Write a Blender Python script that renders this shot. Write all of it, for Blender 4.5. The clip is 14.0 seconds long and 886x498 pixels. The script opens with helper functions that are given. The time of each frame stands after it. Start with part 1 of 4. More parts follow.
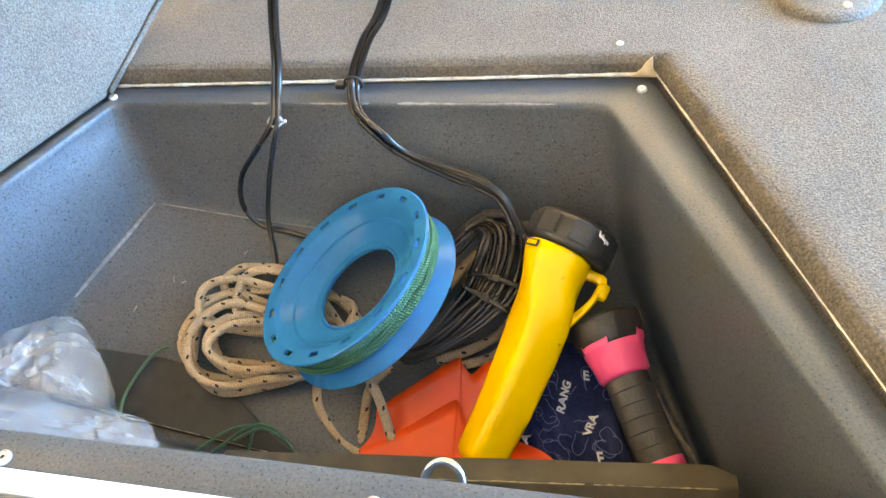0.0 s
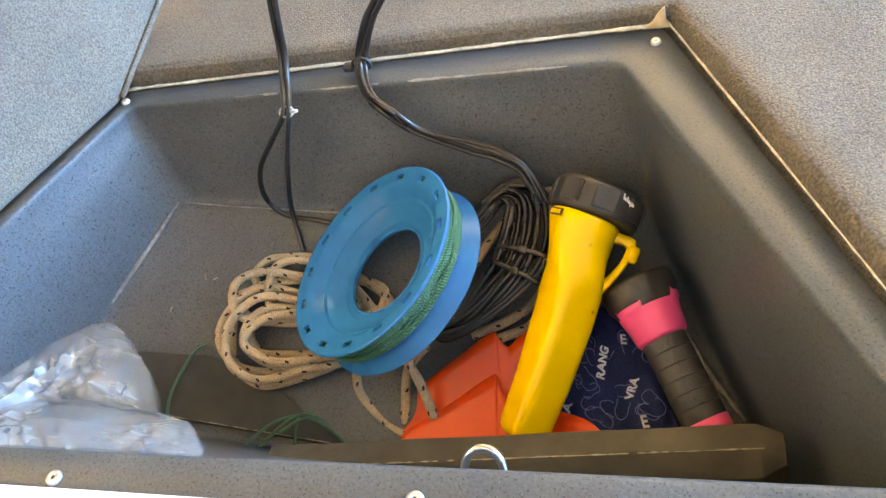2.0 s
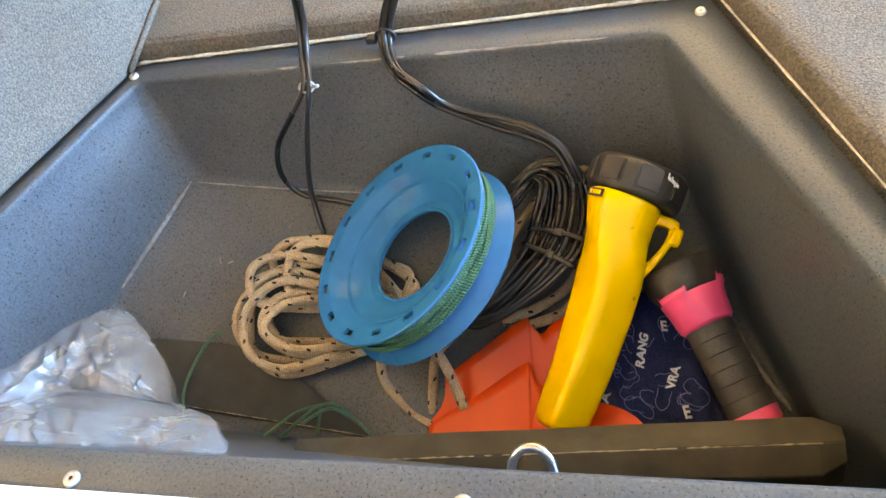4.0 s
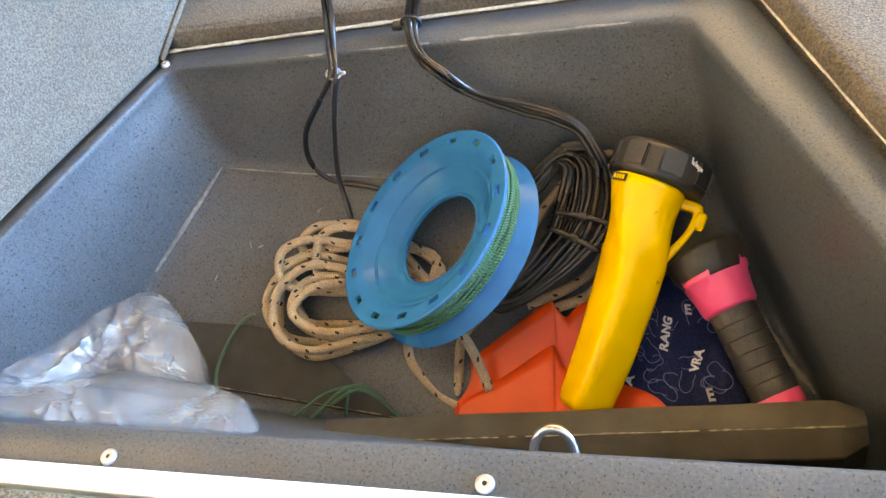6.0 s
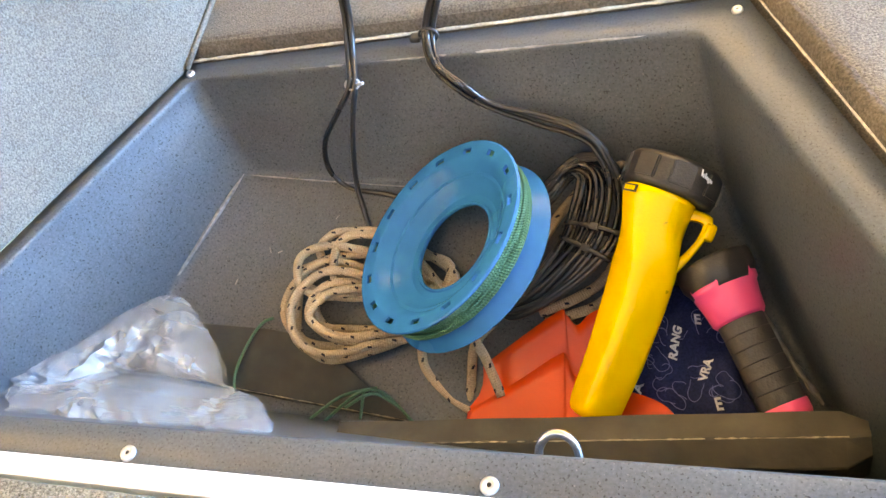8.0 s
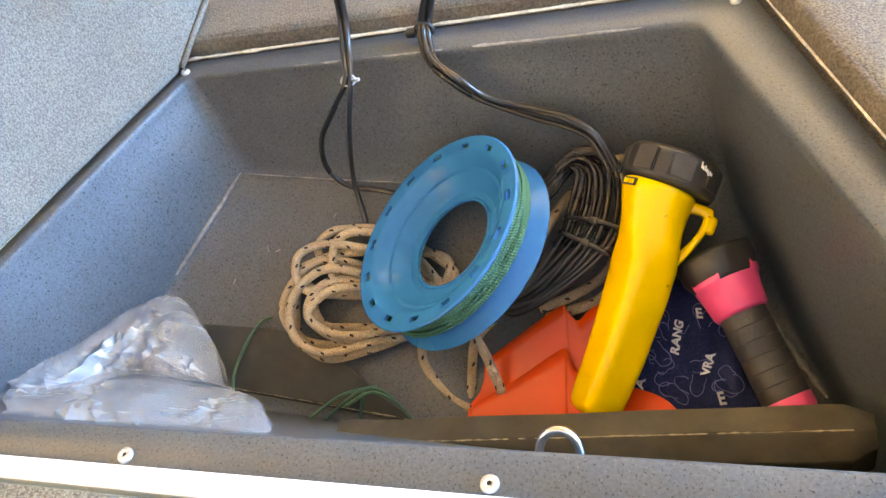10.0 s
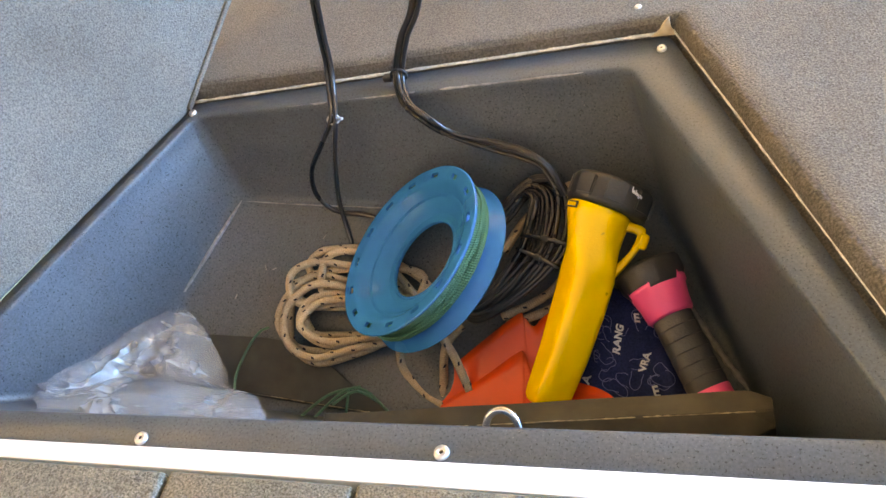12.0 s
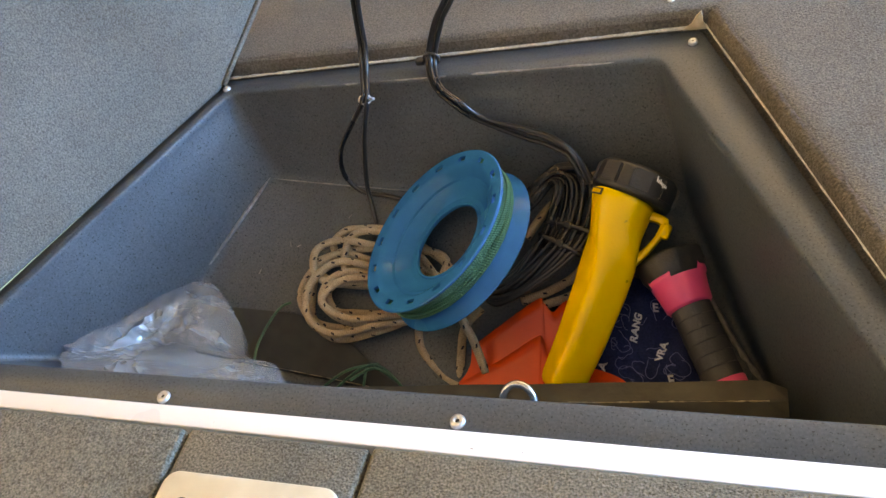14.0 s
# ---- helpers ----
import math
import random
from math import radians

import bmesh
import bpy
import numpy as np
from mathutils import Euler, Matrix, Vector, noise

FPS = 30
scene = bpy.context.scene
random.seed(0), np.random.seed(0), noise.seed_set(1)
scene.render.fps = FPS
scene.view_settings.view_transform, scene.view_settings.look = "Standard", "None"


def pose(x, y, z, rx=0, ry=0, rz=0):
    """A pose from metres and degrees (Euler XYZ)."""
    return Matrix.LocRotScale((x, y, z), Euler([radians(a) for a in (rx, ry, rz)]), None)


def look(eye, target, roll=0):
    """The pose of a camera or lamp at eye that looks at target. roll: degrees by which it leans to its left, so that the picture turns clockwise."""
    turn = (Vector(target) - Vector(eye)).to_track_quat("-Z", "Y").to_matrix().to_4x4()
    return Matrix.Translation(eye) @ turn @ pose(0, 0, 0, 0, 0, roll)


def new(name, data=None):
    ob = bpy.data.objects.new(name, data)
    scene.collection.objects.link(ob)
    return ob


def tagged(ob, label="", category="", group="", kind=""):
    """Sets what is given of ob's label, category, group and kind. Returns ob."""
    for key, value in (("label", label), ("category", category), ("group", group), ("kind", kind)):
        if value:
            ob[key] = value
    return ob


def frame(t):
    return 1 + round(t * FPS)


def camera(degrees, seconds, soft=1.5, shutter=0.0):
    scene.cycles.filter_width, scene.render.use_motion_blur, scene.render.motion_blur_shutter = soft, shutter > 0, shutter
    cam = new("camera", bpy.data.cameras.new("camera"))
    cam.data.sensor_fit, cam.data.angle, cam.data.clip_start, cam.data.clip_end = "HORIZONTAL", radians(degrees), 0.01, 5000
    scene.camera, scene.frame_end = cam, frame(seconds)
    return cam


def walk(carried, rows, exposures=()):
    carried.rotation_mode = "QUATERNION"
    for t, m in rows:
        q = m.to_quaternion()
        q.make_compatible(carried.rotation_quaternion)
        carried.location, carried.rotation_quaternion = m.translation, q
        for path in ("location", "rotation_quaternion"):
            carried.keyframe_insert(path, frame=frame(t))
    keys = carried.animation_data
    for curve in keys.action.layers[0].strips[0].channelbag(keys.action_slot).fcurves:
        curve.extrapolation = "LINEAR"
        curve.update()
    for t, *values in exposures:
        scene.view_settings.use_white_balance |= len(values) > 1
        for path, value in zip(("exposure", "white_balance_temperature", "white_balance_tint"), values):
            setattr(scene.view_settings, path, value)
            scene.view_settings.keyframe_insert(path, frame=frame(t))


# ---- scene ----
cam = camera(52.83, 14.0)
# seconds, place in metres, turn in degrees
PATH = [
    (0.0, 0.1686, -0.2210, 0.4623, 44.43, 8.82, 13.59),
    (0.5, 0.1729, -0.2392, 0.4827, 43.85, 10.85, 14.70),
    (1.0, 0.1735, -0.2219, 0.4799, 41.94, 12.89, 12.88),
    (1.5, 0.1710, -0.1978, 0.4753, 40.97, 13.89, 11.81),
    (2.0, 0.1794, -0.1944, 0.4701, 40.64, 14.51, 11.34),
    (4.5, 0.1346, -0.1692, 0.4537, 38.29, 14.34, 10.85),
    (5.0, 0.1408, -0.1695, 0.4569, 38.17, 16.10, 12.17),
    (5.5, 0.1452, -0.1677, 0.4607, 37.78, 16.06, 11.94),
    (6.0, 0.1469, -0.1743, 0.4621, 37.95, 15.97, 12.11),
    (6.5, 0.1515, -0.1748, 0.4680, 37.84, 17.11, 12.83),
    (7.0, 0.1572, -0.1796, 0.4729, 37.99, 17.29, 13.31),
    (7.5, 0.1625, -0.1817, 0.4755, 38.67, 17.09, 13.61),
    (8.0, 0.1609, -0.1809, 0.4707, 38.91, 16.79, 13.73),
    (10.5, 0.1617, -0.1774, 0.4643, 38.35, 17.49, 13.01),
    (11.0, 0.1761, -0.1906, 0.4834, 37.86, 17.64, 12.79),
    (11.5, 0.2061, -0.2133, 0.5087, 38.02, 17.99, 12.91),
    (12.0, 0.2344, -0.2424, 0.5296, 40.48, 18.06, 13.22),
    (12.5, 0.2489, -0.2682, 0.5345, 41.26, 17.78, 14.35),
    (13.0, 0.2449, -0.2697, 0.5260, 41.48, 17.59, 14.98),
    (13.5, 0.2336, -0.2672, 0.5224, 41.73, 17.21, 15.75),
    (14.0, 0.2344, -0.2690, 0.5240, 41.82, 17.12, 16.24),
]
EXPOSURE = [(0.0, 4.05, 13400, 7), (0.5, 3.96, 13700, 8), (1.0, 3.48, 15000, 10), (1.5, 3.46, 15500, 10), (2.0, 3.81, 16000, 10), (4.5, 3.80, 16500, 12), (7.0, 3.88, 16500, 13), (8.0, 4.03, 16500, 14), (10.5, 3.81, 16500, 14), (11.0, 3.61, 16500, 15), (11.5, 3.52, 16500, 15), (12.0, 3.43, 16500, 15), (12.5, 3.27, 16500, 14), (13.0, 3.02, 16500, 14), (14.0, 2.81, 16000, 13)]
walk(cam, [(t, pose(*row)) for t, *row in PATH], EXPOSURE)

# ==== light ====
world = bpy.data.worlds.new("sky")
scene.world = world
world.use_nodes = True
wn, wl = world.node_tree.nodes, world.node_tree.links
sky = wn.new("ShaderNodeTexSky")
sky.sky_type, sky.sun_disc = "NISHITA", False
sky.sun_elevation, sky.sun_rotation = radians(78), radians(-30)
sky.ozone_density, sky.dust_density, sky.altitude = 6.0, 0.0, 1500.0
wn["Background"].inputs["Strength"].default_value = 0.08
wl.new(sky.outputs[0], wn["Background"].inputs["Color"])
sun_data = bpy.data.lights.new("sun", "SUN")
sun_data.energy, sun_data.angle, sun_data.color = 5.0, radians(0.6), (1.0, 0.89, 0.74)
sun = new("sun", sun_data)
# added blue area lamp, stands in for skylight through an unseen open cabin side
side_data = bpy.data.lights.new("side_sky_lamp", "AREA")
side_data.shape, side_data.size, side_data.size_y = "RECTANGLE", 1.05, 0.74
side_data.energy, side_data.color = 59.0, (0.083, 0.298, 0.94)
side_light = new("side_sky_lamp", side_data)
side_light.matrix_world = look((2.64, 0.80, 0.54), (-1.0, 0.80, 0.54))
sun.matrix_world = look((-0.25, 0.45, 3.6), (0, 0, 0))


# ==== materials ====


def material(name, a, b, scale=40.0, rough=0.6, metal=0.0, bump=0.0, bump_scale=200.0, detail=4.0, spec=0.5, fleck=None,
             fleck_scale=260.0, fleck_cut=0.62, second=0.35, second_scale=6.0, rough_var=0.12, coat=0.0):
    """Two colours mixed by fine noise, broad stains, optional flecks, and a fine relief."""
    m = bpy.data.materials.new(name)
    m.use_nodes = True
    n, l = m.node_tree.nodes, m.node_tree.links
    p = n["Principled BSDF"]
    co = n.new("ShaderNodeTexCoord")
    f = n.new("ShaderNodeTexNoise")
    f.inputs["Scale"].default_value, f.inputs["Detail"].default_value = scale, detail
    l.new(co.outputs["Object"], f.inputs["Vector"])
    g = n.new("ShaderNodeTexNoise")
    g.inputs["Scale"].default_value, g.inputs["Detail"].default_value = second_scale, 3.0
    l.new(co.outputs["Object"], g.inputs["Vector"])
    r = n.new("ShaderNodeValToRGB")
    r.color_ramp.elements[0].position, r.color_ramp.elements[1].position = 0.32, 0.68
    r.color_ramp.elements[0].color, r.color_ramp.elements[1].color = a, b
    l.new(f.outputs["Fac"], r.inputs["Fac"])
    out = r.outputs["Color"]
    s = n.new("ShaderNodeMix")
    s.data_type, s.blend_type = "RGBA", "MULTIPLY"
    gr = n.new("ShaderNodeValToRGB")
    gr.color_ramp.elements[0].position, gr.color_ramp.elements[1].position = 0.3, 0.7
    gr.color_ramp.elements[0].color, gr.color_ramp.elements[1].color = (1 - second, 1 - second, 1 - second, 1), (1, 1, 1, 1)
    l.new(g.outputs["Fac"], gr.inputs["Fac"])
    s.inputs["Factor"].default_value = 1.0
    l.new(out, s.inputs["A"])
    l.new(gr.outputs["Color"], s.inputs["B"])
    out = s.outputs["Result"]
    for k, (col, sc, cut) in enumerate(fleck or ()):
        w = n.new("ShaderNodeTexNoise")
        w.inputs["Scale"].default_value, w.inputs["Detail"].default_value = sc, 1.5
        mp = n.new("ShaderNodeMapping")
        mp.inputs["Location"].default_value = (3.7 * k + 1, 2.1 * k, 5.3 * k)
        l.new(co.outputs["Object"], mp.inputs["Vector"])
        l.new(mp.outputs["Vector"], w.inputs["Vector"])
        st = n.new("ShaderNodeMapRange")
        st.inputs["From Min"].default_value, st.inputs["From Max"].default_value = cut, cut + 0.04
        l.new(w.outputs["Fac"], st.inputs["Value"])
        mx = n.new("ShaderNodeMix")
        mx.data_type = "RGBA"
        l.new(st.outputs["Result"], mx.inputs["Factor"])
        l.new(out, mx.inputs["A"])
        mx.inputs["B"].default_value = col
        out = mx.outputs["Result"]
    l.new(out, p.inputs["Base Color"])
    rr = n.new("ShaderNodeMapRange")
    rr.inputs["To Min"].default_value, rr.inputs["To Max"].default_value = max(0.03, rough - rough_var), min(1, rough + rough_var)
    l.new(g.outputs["Fac"], rr.inputs["Value"])
    l.new(rr.outputs["Result"], p.inputs["Roughness"])
    p.inputs["Metallic"].default_value = metal
    p.inputs["Specular IOR Level"].default_value = spec
    p.inputs["Coat Weight"].default_value = coat
    if bump:
        h = n.new("ShaderNodeTexNoise")
        h.inputs["Scale"].default_value, h.inputs["Detail"].default_value = bump_scale, 3.0
        l.new(co.outputs["Object"], h.inputs["Vector"])
        b_ = n.new("ShaderNodeBump")
        b_.inputs["Strength"].default_value, b_.inputs["Distance"].default_value = bump, 0.002
        l.new(h.outputs["Fac"], b_.inputs["Height"])
        l.new(b_.outputs["Normal"], p.inputs["Normal"])
    return m


M_BIN = material("speckled_moulded_plastic", (0.0585, 0.0705, 0.077, 1), (0.085, 0.102, 0.112, 1), 420, 0.40, 0, 0.06, 500, second=0.22, second_scale=11, rough_var=0.08,
                 fleck=(((0.022, 0.026, 0.030, 1), 520, 0.625), ((0.125, 0.135, 0.140, 1), 640, 0.69)), spec=0.3)
M_CARPET = material("grey_marine_carpet", (0.112, 0.100, 0.083, 1), (0.236, 0.214, 0.183, 1), 560, 0.95, 0, 1.0, 700, second=0.2, spec=0.1,
                    second_scale=9)
M_CARPET_OLD = material("grey_brown_marine_carpet", (0.095, 0.088, 0.066, 1), (0.280, 0.258, 0.206, 1), 540, 0.95, 0, 1.0, 640, second=0.25,
                        spec=0.1, second_scale=12)
M_CARPET_LIGHT = material("light_grey_marine_carpet", (0.122, 0.108, 0.089, 1), (0.250, 0.224, 0.187, 1), 560, 0.95, 0, 1.0, 700, second=0.28, spec=0.1,
                          second_scale=7)
M_CARPET_EDGE = material("brown_edge_carpet", (0.085, 0.073, 0.059, 1), (0.170, 0.148, 0.121, 1), 420, 0.9, 0, 0.8, 500, second=0.3, spec=0.12, second_scale=18)
# pale colour for scuffs and for highlights painted along the locker's edges
M_RUB_GLINT = material("scuff_and_highlight_plastic", (0.17, 0.17, 0.165, 1), (0.32, 0.32, 0.31, 1), 180, 0.6, 0, 0.3, 300, second=0.5, second_scale=30)
M_BLUE = material("blue_moulded_plastic", (0.001, 0.138, 0.335, 1), (0.002, 0.157, 0.385, 1), 30, 0.26, 0, 0.03, 300, second=0.10, spec=0.11, rough_var=0.05)
M_GREEN = material("green_braided_cord", (0.020, 0.085, 0.055, 1), (0.055, 0.20, 0.125, 1), 1100, 0.6, 0, 0.8, 1200, second=0.3)
M_YELLOW = material("yellow_moulded_plastic", (0.82, 0.47, 0.001, 1), (0.88, 0.53, 0.002, 1), 25, 0.38, 0, 0.08, 350, second=0.12,
                    fleck=(((0.42, 0.25, 0.01, 1), 120, 0.77),))
M_BLACK = material("black_plastic", (0.016, 0.0155, 0.015, 1), (0.030, 0.029, 0.028, 1), 60, 0.46, 0, 0.15, 500, second=0.3)
M_RUBBER = material("black_ribbed_rubber", (0.034, 0.033, 0.031, 1), (0.055, 0.053, 0.050, 1), 80, 0.55, 0, 0.2, 500, second=0.3)
M_CABLE = material("black_cable_sheath", (0.013, 0.013, 0.013, 1), (0.024, 0.023, 0.022, 1), 60, 0.28, 0, 0.08, 300, second=0.3)
M_PINK = material("pink_plastic", (0.80, 0.07, 0.20, 1), (0.86, 0.09, 0.235, 1), 30, 0.4, 0, 0.06, 300, second=0.12)
M_RED = material("orange_red_vinyl", (0.72, 0.055, 0.008, 1), (0.82, 0.075, 0.012, 1), 18, 0.42, 0, 0.12, 120, second=0.2)
M_CLOTH = material("navy_cloth", (0.009, 0.015, 0.060, 1), (0.020, 0.032, 0.120, 1), 500, 0.85, 0, 0.6, 900, second=0.35, spec=0.2, second_scale=25)
M_PRINT = material("white_print", (0.55, 0.58, 0.66, 1), (0.75, 0.77, 0.82, 1), 300, 0.8, second=0.3, second_scale=90)
M_PRINT_LINE = material("pale_blue_print", (0.10, 0.14, 0.34, 1), (0.18, 0.22, 0.45, 1), 300, 0.8)
M_WHITE = material("white_painted_aluminium", (0.80, 0.80, 0.80, 1), (0.86, 0.86, 0.86, 1), 15, 0.3, 0, 0.05, 200, second=0.08,
                   fleck=(((0.25, 0.23, 0.2, 1), 130, 0.76),))
M_STEEL = material("stainless_steel", (0.55, 0.55, 0.55, 1), (0.68, 0.68, 0.68, 1), 40, 0.22, 1.0, 0.05, 200)
M_RIVET = material("dull_aluminium", (0.6, 0.6, 0.58, 1), (0.75, 0.75, 0.73, 1), 200, 0.4, 0.85, 0.1, 400)
M_CREAM = material("cream_plastic", (0.62, 0.56, 0.42, 1), (0.72, 0.66, 0.52, 1), 30, 0.4, 0, 0.05, 200, second=0.15)
M_WOOD = material("bare_plywood", (0.52, 0.40, 0.25, 1), (0.72, 0.60, 0.42, 1), 120, 0.8, 0, 0.4, 300)
M_EDGE = material("frayed_pale_backing", (0.52, 0.49, 0.43, 1), (0.78, 0.75, 0.68, 1), 300, 0.85, 0, 0.5, 500, second=0.4, second_scale=40)
M_BOARD = material("dark_stained_board", (0.033, 0.030, 0.022, 1), (0.060, 0.054, 0.040, 1), 40, 0.5, 0, 0.25, 120, second=0.5, second_scale=14, spec=0.25)
M_WORN = material("worn_board_edge", (0.22, 0.18, 0.12, 1), (0.46, 0.40, 0.29, 1), 140, 0.6, 0, 0.4, 300, second=0.5, second_scale=30)
M_SHEET = material("dark_smooth_board", (0.038, 0.041, 0.038, 1), (0.053, 0.056, 0.052, 1), 60, 0.6, 0, 0.08, 300, second=0.3, second_scale=16, spec=0.25)
M_TIE = material("clear_nylon_tie", (0.30, 0.30, 0.30, 1), (0.45, 0.45, 0.45, 1), 80, 0.3)
M_SMOKE = material("smoky_nylon", (0.022, 0.022, 0.022, 1), (0.05, 0.05, 0.05, 1), 80, 0.25)
M_CABIN = material("white_gelcoat", (0.72, 0.72, 0.71, 1), (0.80, 0.80, 0.79, 1), 8, 0.35, second=0.1)
# lining of the added, unseen cabin shell that bounces warm light
M_BOUNCE_LINING = material("cream_bounce_lining", (0.68, 0.615, 0.50, 1), (0.78, 0.715, 0.60, 1), 8, 0.6, second=0.1)
M_SEA = material("open_water", (0.02, 0.05, 0.07, 1), (0.03, 0.07, 0.09, 1), 3, 0.2, 0, 0.5, 4)


def rope_material():
    m = material("beige_braided_rope", (0.42, 0.31, 0.205, 1), (0.64, 0.515, 0.375, 1), 700, 0.85, 0, 0.6, 900, second=0.3, spec=0.2, second_scale=30)
    n, l = m.node_tree.nodes, m.node_tree.links
    p = n["Principled BSDF"]
    uv = n.new("ShaderNodeUVMap")
    sep = n.new("ShaderNodeSeparateXYZ")
    l.new(uv.outputs["UV"], sep.inputs[0])

    def math_node(op, x, y=None):
        k = n.new("ShaderNodeMath")
        k.operation = op
        for i, v in enumerate((x, y)):
            if v is None:
                continue
            if isinstance(v, (int, float)):
                k.inputs[i].default_value = v
            else:
                l.new(v, k.inputs[i])
        return k.outputs[0]

    u, v = sep.outputs[0], sep.outputs[1]
    # dark tracer yarns: short dashes on two sides, every 22 mm of the rope's length
    vv = math_node("FRACT", math_node("MULTIPLY", v, 1 / 0.022))
    uu = math_node("FRACT", math_node("ADD", math_node("MULTIPLY", u, 3.0), math_node("MULTIPLY", math_node("FLOOR", math_node("MULTIPLY", v, 1 / 0.022)), 0.37)))
    dash = math_node("MULTIPLY", math_node("LESS_THAN", vv, 0.17), math_node("LESS_THAN", math_node("ABSOLUTE", math_node("SUBTRACT", math_node("SUBTRACT", uu, 0.5), math_node("SUBTRACT", vv, 0.085))), 0.13))
    old = p.inputs["Base Color"].links[0].from_socket
    mx = n.new("ShaderNodeMix")
    mx.data_type = "RGBA"
    l.new(dash, mx.inputs["Factor"])
    l.new(old, mx.inputs["A"])
    mx.inputs["B"].default_value = (0.025, 0.022, 0.03, 1)
    # braid: two crossing helices as relief, with the valleys' shade painted into the colour
    h1 = math_node("SINE", math_node("ADD", math_node("MULTIPLY", u, 6.2832 * 9), math_node("MULTIPLY", v, 6.2832 / 0.0042)))
    h2 = math_node("SINE", math_node("SUBTRACT", math_node("MULTIPLY", u, 6.2832 * 9), math_node("MULTIPLY", v, 6.2832 / 0.0042)))
    hh = math_node("MULTIPLY", h1, h2)
    dk = n.new("ShaderNodeMix")
    dk.data_type, dk.blend_type = "RGBA", "MULTIPLY"
    dk.inputs["Factor"].default_value = 1.0
    cr = n.new("ShaderNodeValToRGB")
    cr.color_ramp.elements[0].color, cr.color_ramp.elements[1].color = (0.76, 0.72, 0.68, 1), (1, 1, 1, 1)
    l.new(math_node("ADD", math_node("MULTIPLY", hh, 0.5), 0.5), cr.inputs["Fac"])
    l.new(mx.outputs["Result"], dk.inputs["A"])
    l.new(cr.outputs["Color"], dk.inputs["B"])
    l.new(dk.outputs["Result"], p.inputs["Base Color"])
    b_ = n.new("ShaderNodeBump")
    b_.inputs["Strength"].default_value, b_.inputs["Distance"].default_value = 0.5, 0.0010
    l.new(hh, b_.inputs["Height"])
    l.new(b_.outputs["Normal"], p.inputs["Normal"])
    return m


def film_material():
    m = bpy.data.materials.new("clear_polythene_film")
    m.use_nodes = True
    n, l = m.node_tree.nodes, m.node_tree.links
    n.remove(n["Principled BSDF"])
    co = n.new("ShaderNodeTexCoord")
    cr = n.new("ShaderNodeTexNoise")
    cr.inputs["Scale"].default_value, cr.inputs["Detail"].default_value, cr.inputs["Distortion"].default_value = 70, 3, 2.2
    l.new(co.outputs["Object"], cr.inputs["Vector"])
    bp = n.new("ShaderNodeBump")
    bp.inputs["Strength"].default_value, bp.inputs["Distance"].default_value = 0.14, 0.003
    l.new(cr.outputs["Fac"], bp.inputs["Height"])
    tr = n.new("ShaderNodeBsdfTransparent")
    tr.inputs["Color"].default_value = (0.93, 0.94, 0.96, 1)
    df = n.new("ShaderNodeBsdfDiffuse")
    df.inputs["Color"].default_value = (0.56, 0.61, 0.62, 1)
    l.new(bp.outputs["Normal"], df.inputs["Normal"])
    tl = n.new("ShaderNodeBsdfTranslucent")
    tl.inputs["Color"].default_value = (0.56, 0.61, 0.62, 1)
    both = n.new("ShaderNodeMixShader")
    both.inputs["Fac"].default_value = 0.3
    l.new(df.outputs[0], both.inputs[1])
    l.new(tl.outputs[0], both.inputs[2])
    nz = n.new("ShaderNodeTexNoise")
    nz.inputs["Scale"].default_value, nz.inputs["Detail"].default_value = 17, 3
    l.new(co.outputs["Object"], nz.inputs["Vector"])
    mr = n.new("ShaderNodeMapRange")
    mr.inputs["From Min"].default_value, mr.inputs["From Max"].default_value = 0.35, 0.65
    mr.inputs["To Min"].default_value, mr.inputs["To Max"].default_value = 0.16, 0.40
    l.new(nz.outputs["Fac"], mr.inputs["Value"])
    # fine whitened creases, drawn out along the folds
    mp = n.new("ShaderNodeMapping")
    mp.inputs["Rotation"].default_value, mp.inputs["Scale"].default_value = (0, 0, radians(-35)), (7, 30, 14)
    l.new(co.outputs["Object"], mp.inputs["Vector"])
    cn = n.new("ShaderNodeTexNoise")
    cn.inputs["Scale"].default_value, cn.inputs["Detail"].default_value, cn.inputs["Distortion"].default_value = 1.0, 1.0, 0.3
    l.new(mp.outputs["Vector"], cn.inputs["Vector"])
    cs = n.new("ShaderNodeMath")
    cs.operation = "SUBTRACT"
    l.new(cn.outputs["Fac"], cs.inputs[0])
    cs.inputs[1].default_value = 0.5
    ca = n.new("ShaderNodeMath")
    ca.operation = "ABSOLUTE"
    l.new(cs.outputs[0], ca.inputs[0])
    cm = n.new("ShaderNodeMapRange")
    cm.inputs["From Min"].default_value, cm.inputs["From Max"].default_value = 0.0, 0.045
    cm.inputs["To Min"].default_value, cm.inputs["To Max"].default_value = 0.09, 0.0
    l.new(ca.outputs[0], cm.inputs["Value"])
    add = n.new("ShaderNodeMath")
    l.new(mr.outputs["Result"], add.inputs[0])
    l.new(cm.outputs["Result"], add.inputs[1])
    body = n.new("ShaderNodeMixShader")
    l.new(add.outputs[0], body.inputs["Fac"])
    l.new(tr.outputs[0], body.inputs[1])
    l.new(both.outputs[0], body.inputs[2])
    gl = n.new("ShaderNodeBsdfGlossy")
    gl.inputs["Roughness"].default_value = 0.17
    l.new(bp.outputs["Normal"], gl.inputs["Normal"])
    mx = n.new("ShaderNodeMixShader")
    mx.inputs["Fac"].default_value = 0.06
    l.new(body.outputs[0], mx.inputs[1])
    l.new(gl.outputs[0], mx.inputs[2])
    l.new(mx.outputs[0], n["Material Output"].inputs["Surface"])
    return m


